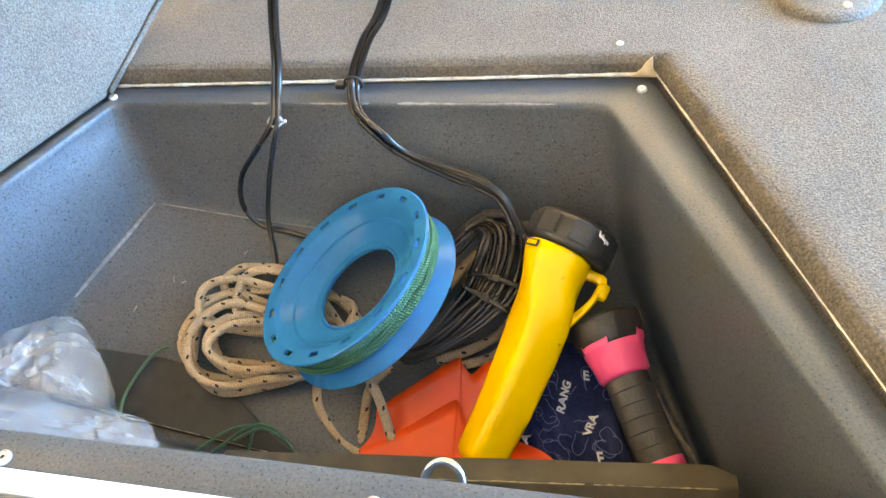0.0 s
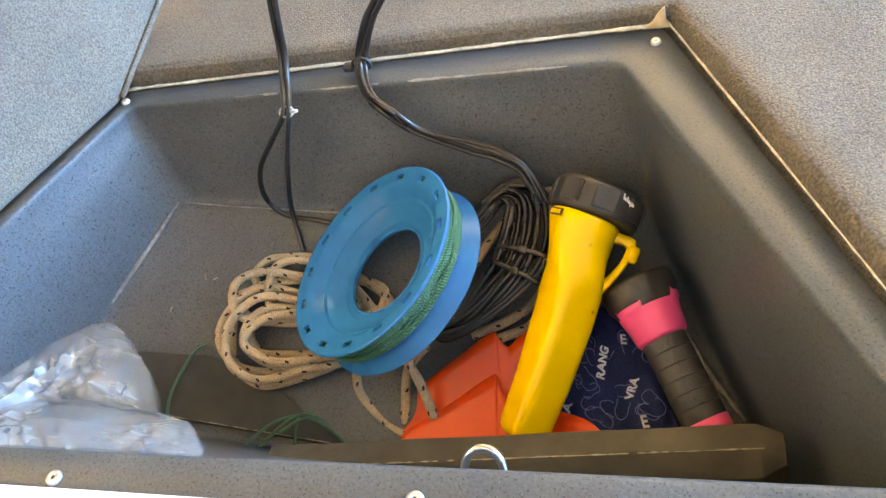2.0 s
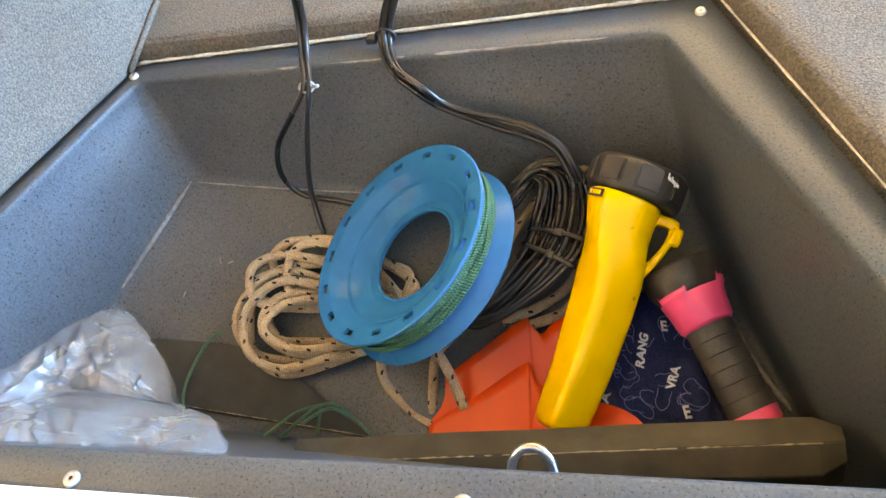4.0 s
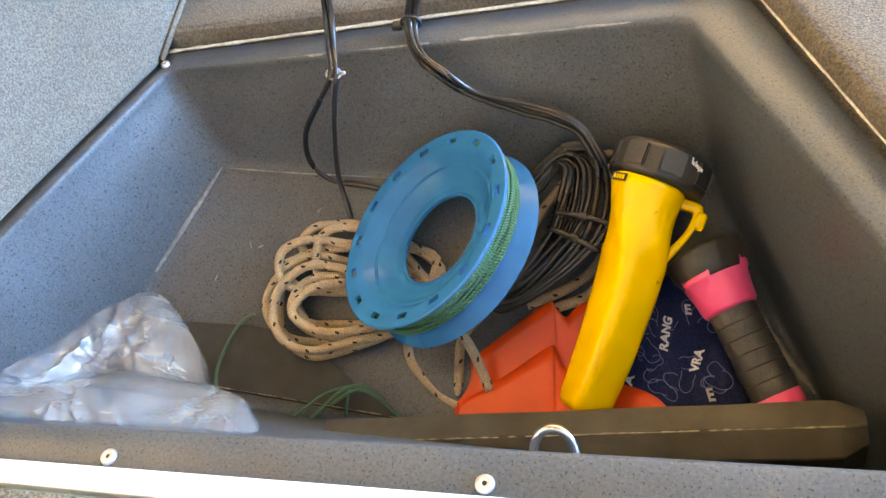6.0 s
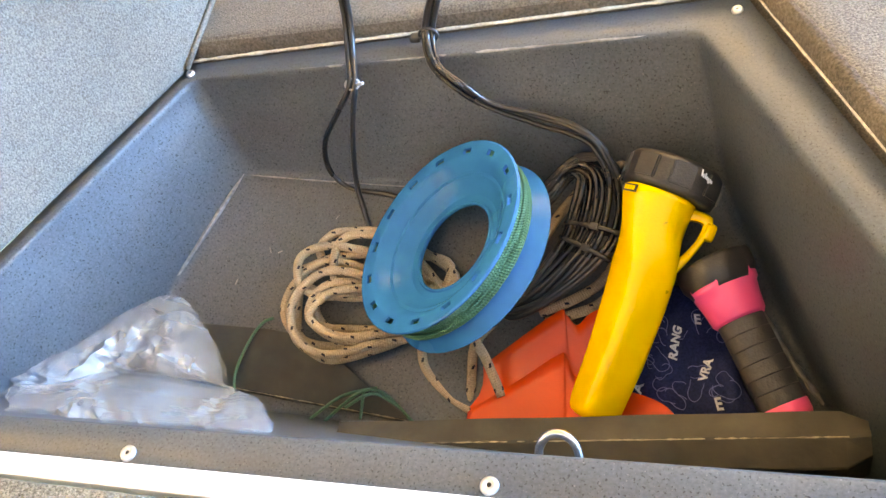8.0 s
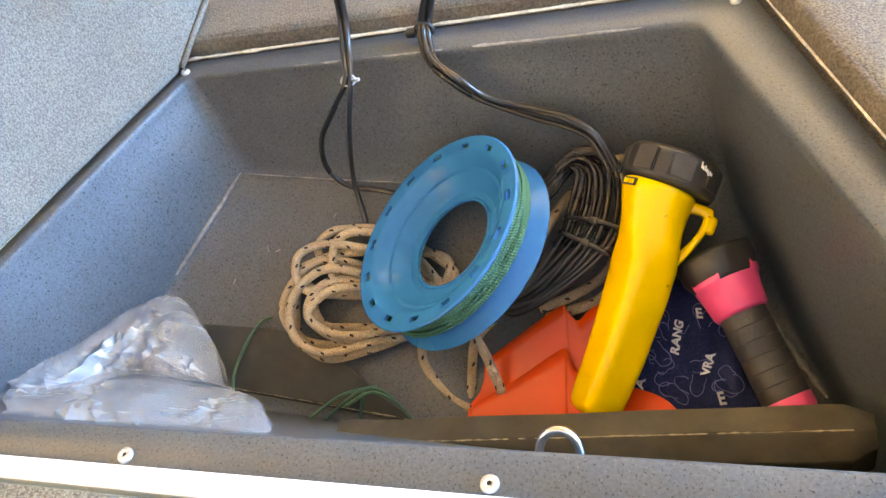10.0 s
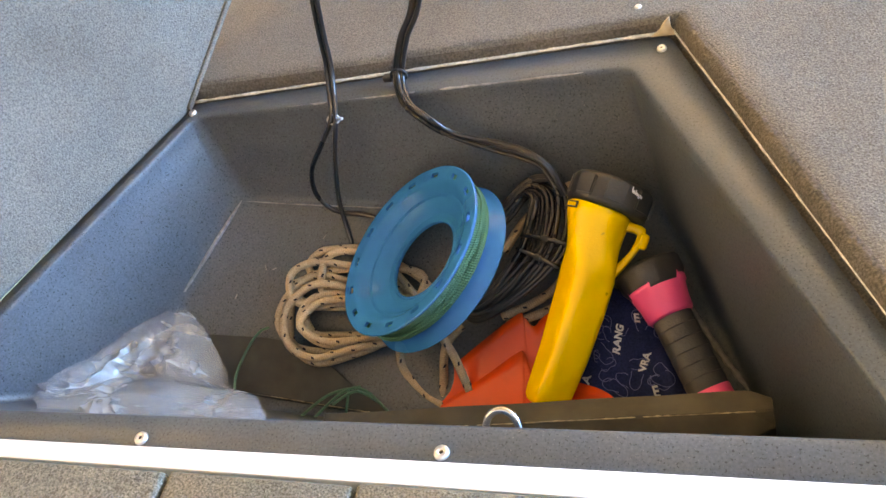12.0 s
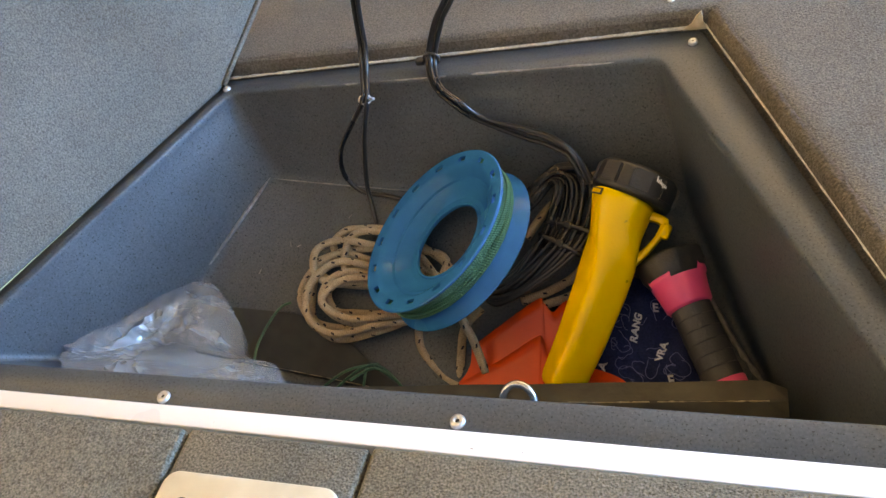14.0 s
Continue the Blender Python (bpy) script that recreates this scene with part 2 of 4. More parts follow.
def cord_material():
    m = material("green_twisted_cord", (0.014, 0.115, 0.062, 1), (0.05, 0.27, 0.145, 1), 900, 0.65, 0, 0, second=0.25)
    n, l = m.node_tree.nodes, m.node_tree.links
    uv, wv = n.new("ShaderNodeUVMap"), n.new("ShaderNodeTexWave")
    mp = n.new("ShaderNodeMapping")
    mp.inputs["Scale"].default_value, mp.inputs["Rotation"].default_value = (1.0, 330.0, 1.0), (0, 0, radians(45))
    l.new(uv.outputs["UV"], mp.inputs["Vector"])
    l.new(mp.outputs["Vector"], wv.inputs["Vector"])
    wv.inputs["Scale"].default_value = 0.5
    b_ = n.new("ShaderNodeBump")
    b_.inputs["Strength"].default_value, b_.inputs["Distance"].default_value = 1.0, 0.0008
    l.new(wv.outputs["Fac"], b_.inputs["Height"])
    p = n["Principled BSDF"]
    l.new(b_.outputs["Normal"], p.inputs["Normal"])
    old = p.inputs["Base Color"].links[0].from_socket
    # the twist's grooves get their shade as a darker green
    mx = n.new("ShaderNodeMix")
    mx.data_type = "RGBA"
    l.new(wv.outputs["Fac"], mx.inputs["Factor"])
    mx.inputs["A"].default_value = (0.016, 0.12, 0.066, 1)
    l.new(old, mx.inputs["B"])
    l.new(mx.outputs["Result"], p.inputs["Base Color"])
    return m


M_ROPE = rope_material()
M_CORD = cord_material()
M_FILM = film_material()


# ==== mesh helpers ====
def mesh_from(name, verts, faces, smooth=True):
    me = bpy.data.meshes.new(name)
    me.from_pydata([tuple(map(float, v)) for v in verts], [], faces)
    me.update()
    if smooth:
        me.polygons.foreach_set("use_smooth", [True] * len(me.polygons))
    return me


def part(name, me, mat, parent=None, label="", local=False):
    """Links a mesh or a bmesh as one object, under a thing or under a part; local: its mesh is in the parent's own axes."""
    if isinstance(me, bmesh.types.BMesh):
        bm = me
        me = bpy.data.meshes.new(name)
        bm.to_mesh(me)
        bm.free()
    ob = new(name, me)
    if mat and not me.materials:
        me.materials.append(mat)
    if parent:
        ob.parent = parent
        if not local:
            ob.matrix_parent_inverse = parent.matrix_basis.inverted() if not parent.parent else Matrix()
    return tagged(ob, label)


def empty(name, m=None):
    ob = new(name)
    ob.empty_display_size = 0.02
    if m is not None:
        ob.matrix_basis = m
    return ob


def spline(points, n=12, closed=False):
    """Points along a smooth curve through the given ones."""
    p = [np.array(q, float) for q in points]
    k, out = len(p), []
    for i in range(k if closed else k - 1):
        if closed:
            a, b, c, d = p[i - 1], p[i], p[(i + 1) % k], p[(i + 2) % k]
        else:
            a, b, c, d = p[max(i - 1, 0)], p[i], p[i + 1], p[min(i + 2, k - 1)]
        for j in range(n):
            t = j / n
            out.append(0.5 * (2 * b + (c - a) * t + (2 * a - 5 * b + 4 * c - d) * t * t + (3 * b - a - 3 * c + d) * t ** 3))
    if not closed:
        out.append(p[-1])
    return np.array(out)


def tube(name, pts, radius, sides=10, closed=False, uv=False):
    """A round tube along a line; radius may be a list. The map runs round it (u, 0 to 1) and along it (v, metres)."""
    pts = np.asarray(pts, float)
    k = len(pts)
    rad = np.full(k, radius) if np.isscalar(radius) else np.asarray(radius)
    tan = np.roll(pts, -1, 0) - np.roll(pts, 1, 0) if closed else np.gradient(pts, axis=0)
    tan /= np.linalg.norm(tan, axis=1)[:, None] + 1e-12
    u = np.cross(tan[0], (0, 0, 1.0) if abs(tan[0][2]) < 0.9 else (1.0, 0, 0))
    u /= np.linalg.norm(u)
    verts, frames = [], []
    for i in range(k):
        u = u - tan[i] * (u @ tan[i])
        u /= np.linalg.norm(u) + 1e-12
        frames.append((u.copy(), np.cross(tan[i], u)))
    for i, (a, b) in enumerate(frames):
        for s in range(sides):
            th = 2 * math.pi * s / sides
            verts.append(pts[i] + rad[i] * (math.cos(th) * a + math.sin(th) * b))
    faces = []
    for i in range(k if closed else k - 1):
        j = (i + 1) % k
        for s in range(sides):
            q = (s + 1) % sides
            faces.append((i * sides + s, i * sides + q, j * sides + q, j * sides + s))
    if not closed:
        faces += [tuple(range(sides))[::-1], tuple((k - 1) * sides + s for s in range(sides))]
    me = mesh_from(name, verts, faces)
    if uv:
        lay = me.uv_layers.new(name="UVMap")
        dist = np.concatenate([[0], np.cumsum(np.linalg.norm(np.diff(pts, axis=0), axis=1))])
        for poly in me.polygons:
            vs = [me.loops[li].vertex_index for li in poly.loop_indices]
            wrap = any(v % sides == 0 for v in vs) and any(v % sides == sides - 1 for v in vs)
            for li, v in zip(poly.loop_indices, vs):
                uu = (v % sides) / sides
                if wrap and v % sides == 0:
                    uu = 1.0
                lay.data[li].uv = (uu, dist[v // sides])
    return me


def revolve(name, profile, steps=64, closed=False):
    """A solid of revolution about z from (radius, height) pairs."""
    k, verts, faces = len(profile), [], []
    for i in range(steps):
        th = 2 * math.pi * i / steps
        verts += [(r * math.cos(th), r * math.sin(th), z) for r, z in profile]
    for i in range(steps):
        j = (i + 1) % steps
        for a in range(k if closed else k - 1):
            b = (a + 1) % k
            faces.append((i * k + a, j * k + a, j * k + b, i * k + b))
    return mesh_from(name, verts, faces)


def rings(name, loops, cap0=True, cap1=True, smooth=True):
    """A skin over closed loops with equal numbers of points."""
    k, verts, faces = len(loops[0]), [], []
    for lp in loops:
        verts += list(lp)
    for i in range(len(loops) - 1):
        for s in range(k):
            q = (s + 1) % k
            faces.append((i * k + s, i * k + q, (i + 1) * k + q, (i + 1) * k + s))
    if cap0:
        faces.append(tuple(range(k))[::-1])
    if cap1:
        faces.append(tuple((len(loops) - 1) * k + s for s in range(k)))
    return mesh_from(name, verts, faces, smooth)


def superloop(cx, cy, z, a, b, e=2.5, n=32):
    out = []
    for i in range(n):
        th = 2 * math.pi * i / n
        c, s = math.cos(th), math.sin(th)
        out.append((cx + a * math.copysign(abs(c) ** (2 / e), c), cy + b * math.copysign(abs(s) ** (2 / e), s), z))
    return out


def frame_matrix(origin, zdir, xhint):
    z = Vector(zdir).normalized()
    x = Vector(xhint)
    x = (x - z * x.dot(z)).normalized()
    y = z.cross(x)
    m = Matrix((x, y, z)).transposed().to_4x4()
    m.translation = Vector(origin)
    return m


def slab(name, pts2, z0, z1, bevel=0.0, seg=2):
    """A flat prism over a polygon in plan, with bevelled edges."""
    bm = bmesh.new()
    lo = [bm.verts.new((x, y, z0)) for x, y in pts2]
    hi = [bm.verts.new((x, y, z1)) for x, y in pts2]
    k = len(pts2)
    bm.faces.new(lo[::-1])
    bm.faces.new(hi)
    for i in range(k):
        j = (i + 1) % k
        bm.faces.new((lo[i], lo[j], hi[j], hi[i]))
    bmesh.ops.recalc_face_normals(bm, faces=bm.faces)
    if bevel:
        bmesh.ops.bevel(bm, geom=list(bm.edges), offset=bevel, segments=seg, affect="EDGES", profile=0.6)
    for f in bm.faces:
        f.smooth = True
    return bm


def floor_z(x, y):
    """The locker's sloping floor."""
    return -0.2856 - 0.10 * x + 0.458 * y


# ==== large structure ====
# corners of the moulded locker, back left, back right, front right, front left
RIM_OUT = [(-0.392, 0.394), (0.124, 0.423), (0.335, -0.004), (-0.560, -0.016)]
RIM_IN = [(-0.379, 0.3700), (0.088, 0.3832), (0.288, 0.0325), (-0.524, 0.0135)]
BOTTOM = [(-0.354, 0.337), (0.108, 0.333), (0.216, 0.120), (-0.466, 0.135)]


def rounded(corners, r, n=7):
    """A closed plan outline with rounded corners, as (x, y) points with even counts on the sides."""
    out, k = [], len(corners)
    for i in range(k):
        p0, p, p1 = (np.array(corners[(i + d) % k], float) for d in (-1, 0, 1))
        a, b = (p0 - p) / np.linalg.norm(p0 - p), (p1 - p) / np.linalg.norm(p1 - p)
        s, e = p + a * r, p + b * r
        for j in range(n + 1):
            t = j / n
            out.append((1 - t) ** 2 * s + 2 * t * (1 - t) * p + t * t * e)
        nxt = np.array(corners[(i + 1) % k], float)
        e2 = nxt + (p - nxt) / np.linalg.norm(p - nxt) * r
        for j in range(1, 16):
            out.append(e + (e2 - e) * j / 16)
    return np.array(out)


def locker_bin():
    loops = []
    o, i_, b = rounded(RIM_OUT, 0.008), rounded(RIM_IN, 0.012), rounded(BOTTOM, 0.014)
    loops.append([(x, y, -0.004) for x, y in o])
    loops.append([(x, y, 0.0) for x, y in o * 0.996 + o.mean(0) * 0.004])
    flat = np.array([0.84 if q[1] < 0.06 else 0.89 for q in o])[:, None]
    w = o + (i_ - o) * flat
    loops.append([(x, y, 0.0) for x, y in w])
    for q in (0.2, 0.4, 0.6, 0.8, 1.0):  # the rolled inner edge
        m = w + (i_ - w) * math.sin(q * math.pi / 2)
        loops.append([(x, y, -0.010 * (1 - math.cos(q * math.pi / 2))) for x, y in m])
    fz = np.array([floor_z(x, y) for x, y in b])
    for q in (0.12, 0.3, 0.5, 0.7, 0.86):  # walls, a little hollow
        m = i_ + (b - i_) * q * 0.96
        loops.append([(x, y, -0.010 + (z + 0.010) * q) for (x, y), z in zip(m, fz)])
    c = b.mean(0)
    for s, q in ((0.0, 0.95), (0.35, 0.985), (1.0, 1.0)):  # fillet to the floor
        m = i_ + (b - i_) * (0.93 + 0.05 * s)
        m = m + (c - m) * 0.035 * s
        loops.append([(x, y, -0.010 + (floor_z(x, y) + 0.010) * q) for x, y in m])
    inner = np.array([p[:2] for p in loops[-1]])
    for s in (0.3, 0.6, 0.85):
        m = inner + (c - inner) * s
        loops.append([(x, y, floor_z(x, y) + 0.002 * math.sin(9 * x) * s) for x, y in m])
    ob = part("storage_locker", rings("storage_locker", loops, cap0=False), M_BIN)
    mod = ob.modifiers.new("wall_thickness", "SOLIDIFY")
    mod.thickness, mod.offset = 0.004, 1.0
    return tagged(ob, "dark blue-grey speckled moulded plastic storage locker, open and cluttered", "storage locker", kind="structure")


locker = locker_bin()


def rub_glint(points, r, h=0.0):
    """A pale line on the moulding: rubbing, and the light its fillets catch painted as colour."""
    pts = [(x, y, floor_z(x, y) + h) for x, y in spline(points, 14)[:, :2]]
    n = len(pts)
    me = tube("rub_glint_line", pts, [r * (0.6 + 0.5 * noise.noise((i * 0.31, r * 900, 2.0)) + 0.3) * min(1, 6 * i / n + 0.1, 6 * (n - 1 - i) / n + 0.1) for i in range(n)], 6)
    return part("rub_glint_line", me, M_RUB_GLINT, locker, "pale line in the moulding, part rubbing, part painted highlight")


# left and back fillets: rubbing and caught light, as pale strips
rub_glint([(-0.3545, 0.333, 0), (-0.388, 0.276, 0), (-0.425, 0.214, 0), (-0.452, 0.166, 0)], 0.0024, 0.0042)
rub_glint([(-0.350, 0.332, 0), (-0.28, 0.330, 0), (-0.20, 0.329, 0), (-0.10, 0.328, 0)], 0.0008, 0.0042)
# right fillet: its soft highlight painted as a pale strip
rub_glint([(0.1190, 0.2710, 0), (0.1487, 0.2259, 0), (0.1696, 0.1989, 0), (0.1905, 0.1769, 0)], 0.0032, 0.0030)
# short scuffs on the floor
for x, y, a in ((-0.306, 0.265, 0.4), (-0.349, 0.235, 1.2), (-0.317, 0.266, 2.0), (-0.25, 0.30, 0.9), (-0.29, 0.18, 2.4)):
    rub_glint([(x - 0.003 * math.cos(a), y - 0.003 * math.sin(a), 0), (x, y + 0.0004, 0), (x + 0.003 * math.cos(a), y + 0.003 * math.sin(a), 0)], 0.0005, 0.0004)


# worn highlight of the back flange edge, painted as a pale bead
bead = spline([(-0.330, 0.3745, -0.0016), (-0.202, 0.3782, -0.0016), (-0.1015, 0.3810, -0.0016), (-0.019, 0.3832, -0.0016), (0.074, 0.3860, -0.0016)], 14)
part("rub_glint_line", tube("rub_glint_line", bead, [0.0019 * (0.75 + 0.5 * noise.noise((i * 0.4, 3.1, 0))) * min(1, i / 8 + 0.1, (len(bead) - 1 - i) / 8 + 0.1) for i in range(len(bead))], 6), M_RUB_GLINT, locker, "pale line in the moulding, part rubbing, part painted highlight")


def rivet(x, y, z=0.0, r=0.0058, flat=False):
    prof = [(0.0, 0.0012), (r * 0.28, 0.0012), (r * 0.34, 0.0022), (r * 0.6, 0.0026), (r * 0.9, 0.0016), (r, 0.0), (r, -0.001)]
    ob = part("rivet", revolve("rivet", prof, 20), M_RIVET)
    ob.location = (x, y, z)
    pin = part("rivet_core", revolve("rivet_core", [(0, 0.0015), (r * 0.26, 0.0013), (r * 0.27, 0.0005)], 12), M_BLACK, ob, "dark rivet core", local=True)
    return tagged(ob, "dull aluminium dome rivet in the locker flange", "rivet", "rivets of the locker flange")


for x, y in ((-0.2566, -0.0042), (-0.001, 0.0013), (0.1175, 0.4045), (-0.3845, 0.379)):
    rivet(x, y, 0.0008, 0.0058 if y < 0.1 else 0.0045)


def carpet_sheet(name, outline_in, outline_out, mat, top=0.020, roll=0.013, label=""):
    """Carpet over board round the opening: its edge rolls down towards the opening."""
    a, b = np.array(outline_in), np.array(outline_out)
    verts, faces = [], []
    k = len(a)
    rows = []
    d = b - a
    ln = np.linalg.norm(d, axis=1)[:, None]
    for off, z in ((-0.010, -0.0085), (0.0, -0.0065), (0.0008, 0.25 * top), (0.0022, 0.62 * top), (0.006, 0.86 * top), (roll, 0.97 * top), (roll * 2, top)):
        rows.append([(x, y, z) for x, y in a + d / ln * off])
    for s in (0.15, 0.3, 0.6, 1.0):
        rows.append([(x, y, top) for x, y in a + d * s])
    rows.append([(x, y, top - 0.02) for x, y in b])
    for r in rows:
        verts += r
    for i in range(len(rows) - 1):
        for s in range(k - 1):
            faces.append((i * k + s, i * k + s + 1, (i + 1) * k + s + 1, (i + 1) * k + s))
    ob = part(name, mesh_from(name, verts, faces), mat)
    return tagged(ob, label, "carpet", kind="structure")


def line_pts(a, b, n):
    return [tuple(np.array(a) + (np.array(b) - np.array(a)) * i / n) for i in range(n + 1)]


edge_in = line_pts((-0.72, 0.382), (0.128, 0.428), 14) + line_pts((0.128, 0.428), (0.512, -0.35), 14)[1:]
edge_out = line_pts((-1.2, 1.32), (2.63, 1.32), 14) + line_pts((2.63, 1.32), (2.63, -0.6), 14)[1:]
deck = carpet_sheet("deck", edge_in, edge_out, M_CARPET, label="grey speckled marine carpet on the deck round the locker")

# frayed pale edge of the cut carpet along the back and the outer side
for a, b, r in (((-0.389, 0.3965), (0.116, 0.4255), 0.0017), ((0.1270, 0.4247), (0.3391, -0.0006), 0.0012)):
    pts = line_pts(a, b, 60)
    pts = [(x + random.gauss(0, 0.0001), y + random.gauss(0, 0.00012), 0.0014 if r > 0.0015 else 0.0034) for x, y in pts]
    tagged(part("trim", tube("trim", pts, [r * random.uniform(0.7, 1.2) for _ in pts], 6), M_EDGE),
           "pale frayed backing along the cut carpet edge", "trim", kind="structure")
tear = slab("plywood_corner", [(0.1060, 0.0005), (0.1290, 0.0005), (0.1252, 0.0085), (0.1250, 0.0205), (0.1195, 0.0150), (0.1150, 0.0070)], -0.0030, 0.0, 0.0005, 1)
for v in tear.verts:
    v.co = Vector((v.co.x, 0.4265 + v.co.z - 0.0015, v.co.y))
bmesh.ops.recalc_face_normals(tear, faces=tear.faces)
tagged(part("plywood_corner", tear, M_WOOD), "bare plywood showing at the torn carpet corner", "plywood", kind="structure")

# a darker brown strip on the carpet's edge where it turns down to the flange
for a, b, w in (((-0.389, 0.400), (0.112, 0.4272), 0.0075), ((0.1290, 0.4250), (0.345, -0.013), 0.0092)):
    a, b = np.array(a), np.array(b)
    out = np.array(((b - a)[1], -(b - a)[0])) / np.linalg.norm(b - a)
    out = out if out[1] > 0 else -out
    n, verts = 150, []
    for i in range(n + 1):
        c = a + (b - a) * i / n
        ww = w * (1 + 0.30 * noise.noise((i * 0.09, w * 90, 0.0)) + 0.16 * noise.noise((i * 0.5, w * 90, 3.0)))
        for o, z in ((-0.0012, 0.0005), (-0.0008, 0.0060), (0.0010, 0.0130), (0.0046, 0.0172), (ww, 0.0189), (ww + 0.002, 0.0180)):
            p = c + out * o
            verts.append((p[0], p[1], z))
    faces = [(i * 6 + j, (i + 1) * 6 + j, (i + 1) * 6 + j + 1, i * 6 + j + 1) for i in range(n) for j in range(5)]
    tagged(part("trim", mesh_from("trim", verts, faces), M_CARPET_EDGE), "darker grey-brown strip along the carpet edge turned down to the locker", "carpet edge", kind="structure")

# white strip along the near edge, and the carpet in front of it
tagged(part("trim", slab("trim", [(-0.75, -0.036), (0.352, -0.0188), (0.342, 0.0012), (-0.75, -0.0215)], -0.03, 0.0022, 0.0012), M_WHITE),
       "white painted aluminium edge strip with small dirt marks", "edge strip", kind="structure")
for pts, z in (([(-0.80, -0.62), (-0.222, -0.62), (-0.2125, -0.0335), (-0.80, -0.0395)], 0.012),
               ([(-0.219, -0.62), (-0.058, -0.62), (-0.0565, -0.0305), (-0.2095, -0.0315)], 0.0095),
               ([(-0.0555, -0.62), (0.66, -0.62), (0.62, -0.56), (0.49, -0.29), (0.348, -0.0215), (-0.0535, -0.0285)], 0.0095)):
    tagged(part("carpet_panel", slab("carpet_panel", pts, -0.02, z, 0.004, 3), M_CARPET_OLD),
           "grey-brown worn carpet panel butted against its neighbour", "carpet panel", "carpet panels in front of the locker", kind="structure")

# the open carpeted hatch lid that stands up along one side
HINGE = Vector((-0.3885, 0.376, 0.0))
H_DIR = Vector((-0.393, -0.9195, 0.0))
E_DIR = Vector((0.27, 0.86, 0.42)).normalized()


def hatch_lid():
    nrm = H_DIR.cross(E_DIR).normalized()
    if nrm.x > 0:
        nrm = -nrm
    bm = bmesh.new()
    n, rows = 14, []
    for i in range(n + 1):
        s = i / n
        row = []
        for j in range(13):
            q = j / 12
            # the back edge is rounded where it meets the hinge
            p = HINGE + E_DIR * (0.95 * s) + H_DIR * (q * (0.5 + 0.75 * s))
            p = p + nrm * (0.006 * math.sin(11 * s + 5 * q) * s)
            if s == 0:
                p = p + Vector((0, 0, 0.002))
            row.append(bm.verts.new(p))
        rows.append(row)
    for i in range(n):
        for j in range(12):
            bm.faces.new((rows[i][j], rows[i][j + 1], rows[i + 1][j + 1], rows[i + 1][j]))
    bmesh.ops.recalc_face_normals(bm, faces=bm.faces)
    for f in bm.faces:
        f.smooth = True
        if f.normal.dot(nrm) > 0:
            f.normal_flip()
    base = empty("hatch_lid", Matrix.Translation(HINGE))
    ob = part("panel", bm, M_CARPET_LIGHT, base)
    mod = ob.modifiers.new("thickness", "SOLIDIFY")
    mod.thickness, mod.offset = 0.018, -1.0
    bev = ob.modifiers.new("soft_edge", "BEVEL")
    bev.width, bev.segments, bev.limit_method = 0.006, 3, "ANGLE"
    edge = [HINGE + E_DIR * (0.012 + 0.93 * i / 30) - nrm * 0.001 + H_DIR * 0.006 for i in range(31)]
    part("welt", tube("welt", edge, 0.003, 8), M_CARPET_LIGHT, base, "rolled carpet welt along the edge")
    return tagged(base, "light grey carpeted hatch lid standing open beside the locker", "hatch lid")


hatch_lid()

# unseen cabin shell added to block and bounce light: sides and a roof with a sunlit hatch over the cockpit; the
# daylight comes in by the open side
for pts in ([(-1.35, -0.56), (2.70, -0.56), (2.70, 1.40), (-1.35, 1.40)], [(-1.35, -2.0), (2.70, -2.0), (2.70, -1.55), (-1.35, -1.55)],
            [(-1.35, -1.55), (-0.95, -1.55), (-0.95, -0.56), (-1.35, -0.56)], [(1.20, -1.55), (2.70, -1.55), (2.70, -0.56), (1.20, -0.56)]):
    tagged(part("ceiling", slab("ceiling", pts, 0.96, 1.00), M_BOUNCE_LINING), "unseen cream cabin roof added to block the sun and bounce light", "ceiling", kind="structure")
tagged(part("wall_port", slab("wall_port", [(-1.35, -2.0), (-1.30, -2.0), (-1.30, 1.40), (-1.35, 1.40)], -0.5, 0.96), M_BOUNCE_LINING), "unseen cream cabin side added to block and bounce light", "wall", kind="structure")
tagged(part("wall_bow", slab("wall_bow", [(-1.30, 1.35), (2.70, 1.35), (2.70, 1.40), (-1.30, 1.40)], -0.5, 0.96), M_BOUNCE_LINING), "unseen cream forward bulkhead added to bounce light", "wall", kind="structure")
tagged(part("wall_stern", slab("wall_stern", [(-1.30, -2.0), (2.70, -2.0), (2.70, -1.95), (-1.30, -1.95)], -0.5, 0.96), M_BOUNCE_LINING), "unseen cream aft bulkhead added to bounce light", "wall", kind="structure")
tagged(part("wall_starboard", slab("wall_starboard", [(2.65, -1.95), (2.70, -1.95), (2.70, 1.35), (2.65, 1.35)], -0.5, 0.02), M_CABIN), "unseen low white coaming added to bound the open side's light", "wall", kind="structure")
tagged(part("wall_starboard", slab("wall_starboard", [(2.65, -1.95), (2.70, -1.95), (2.70, 1.35), (2.65, 1.35)], 0.94, 0.96), M_BOUNCE_LINING), "unseen cream cabin side added above the opening to bound its light", "wall", kind="structure")
tagged(part("wall_starboard", slab("wall_starboard", [(2.65, -1.95), (2.70, -1.95), (2.70, 0.26), (2.65, 0.26)], 0.02, 0.94), M_BOUNCE_LINING), "unseen cream cabin side added abaft the opening to bound its light", "wall", kind="structure")
tagged(part("floor", slab("floor", [(-1.29, -1.94), (2.64, -1.94), (2.64, -0.65), (-1.29, -0.65)], -0.45, -0.40), M_CABIN), "unseen white cockpit floor added to bounce sunlight", "floor", kind="structure")
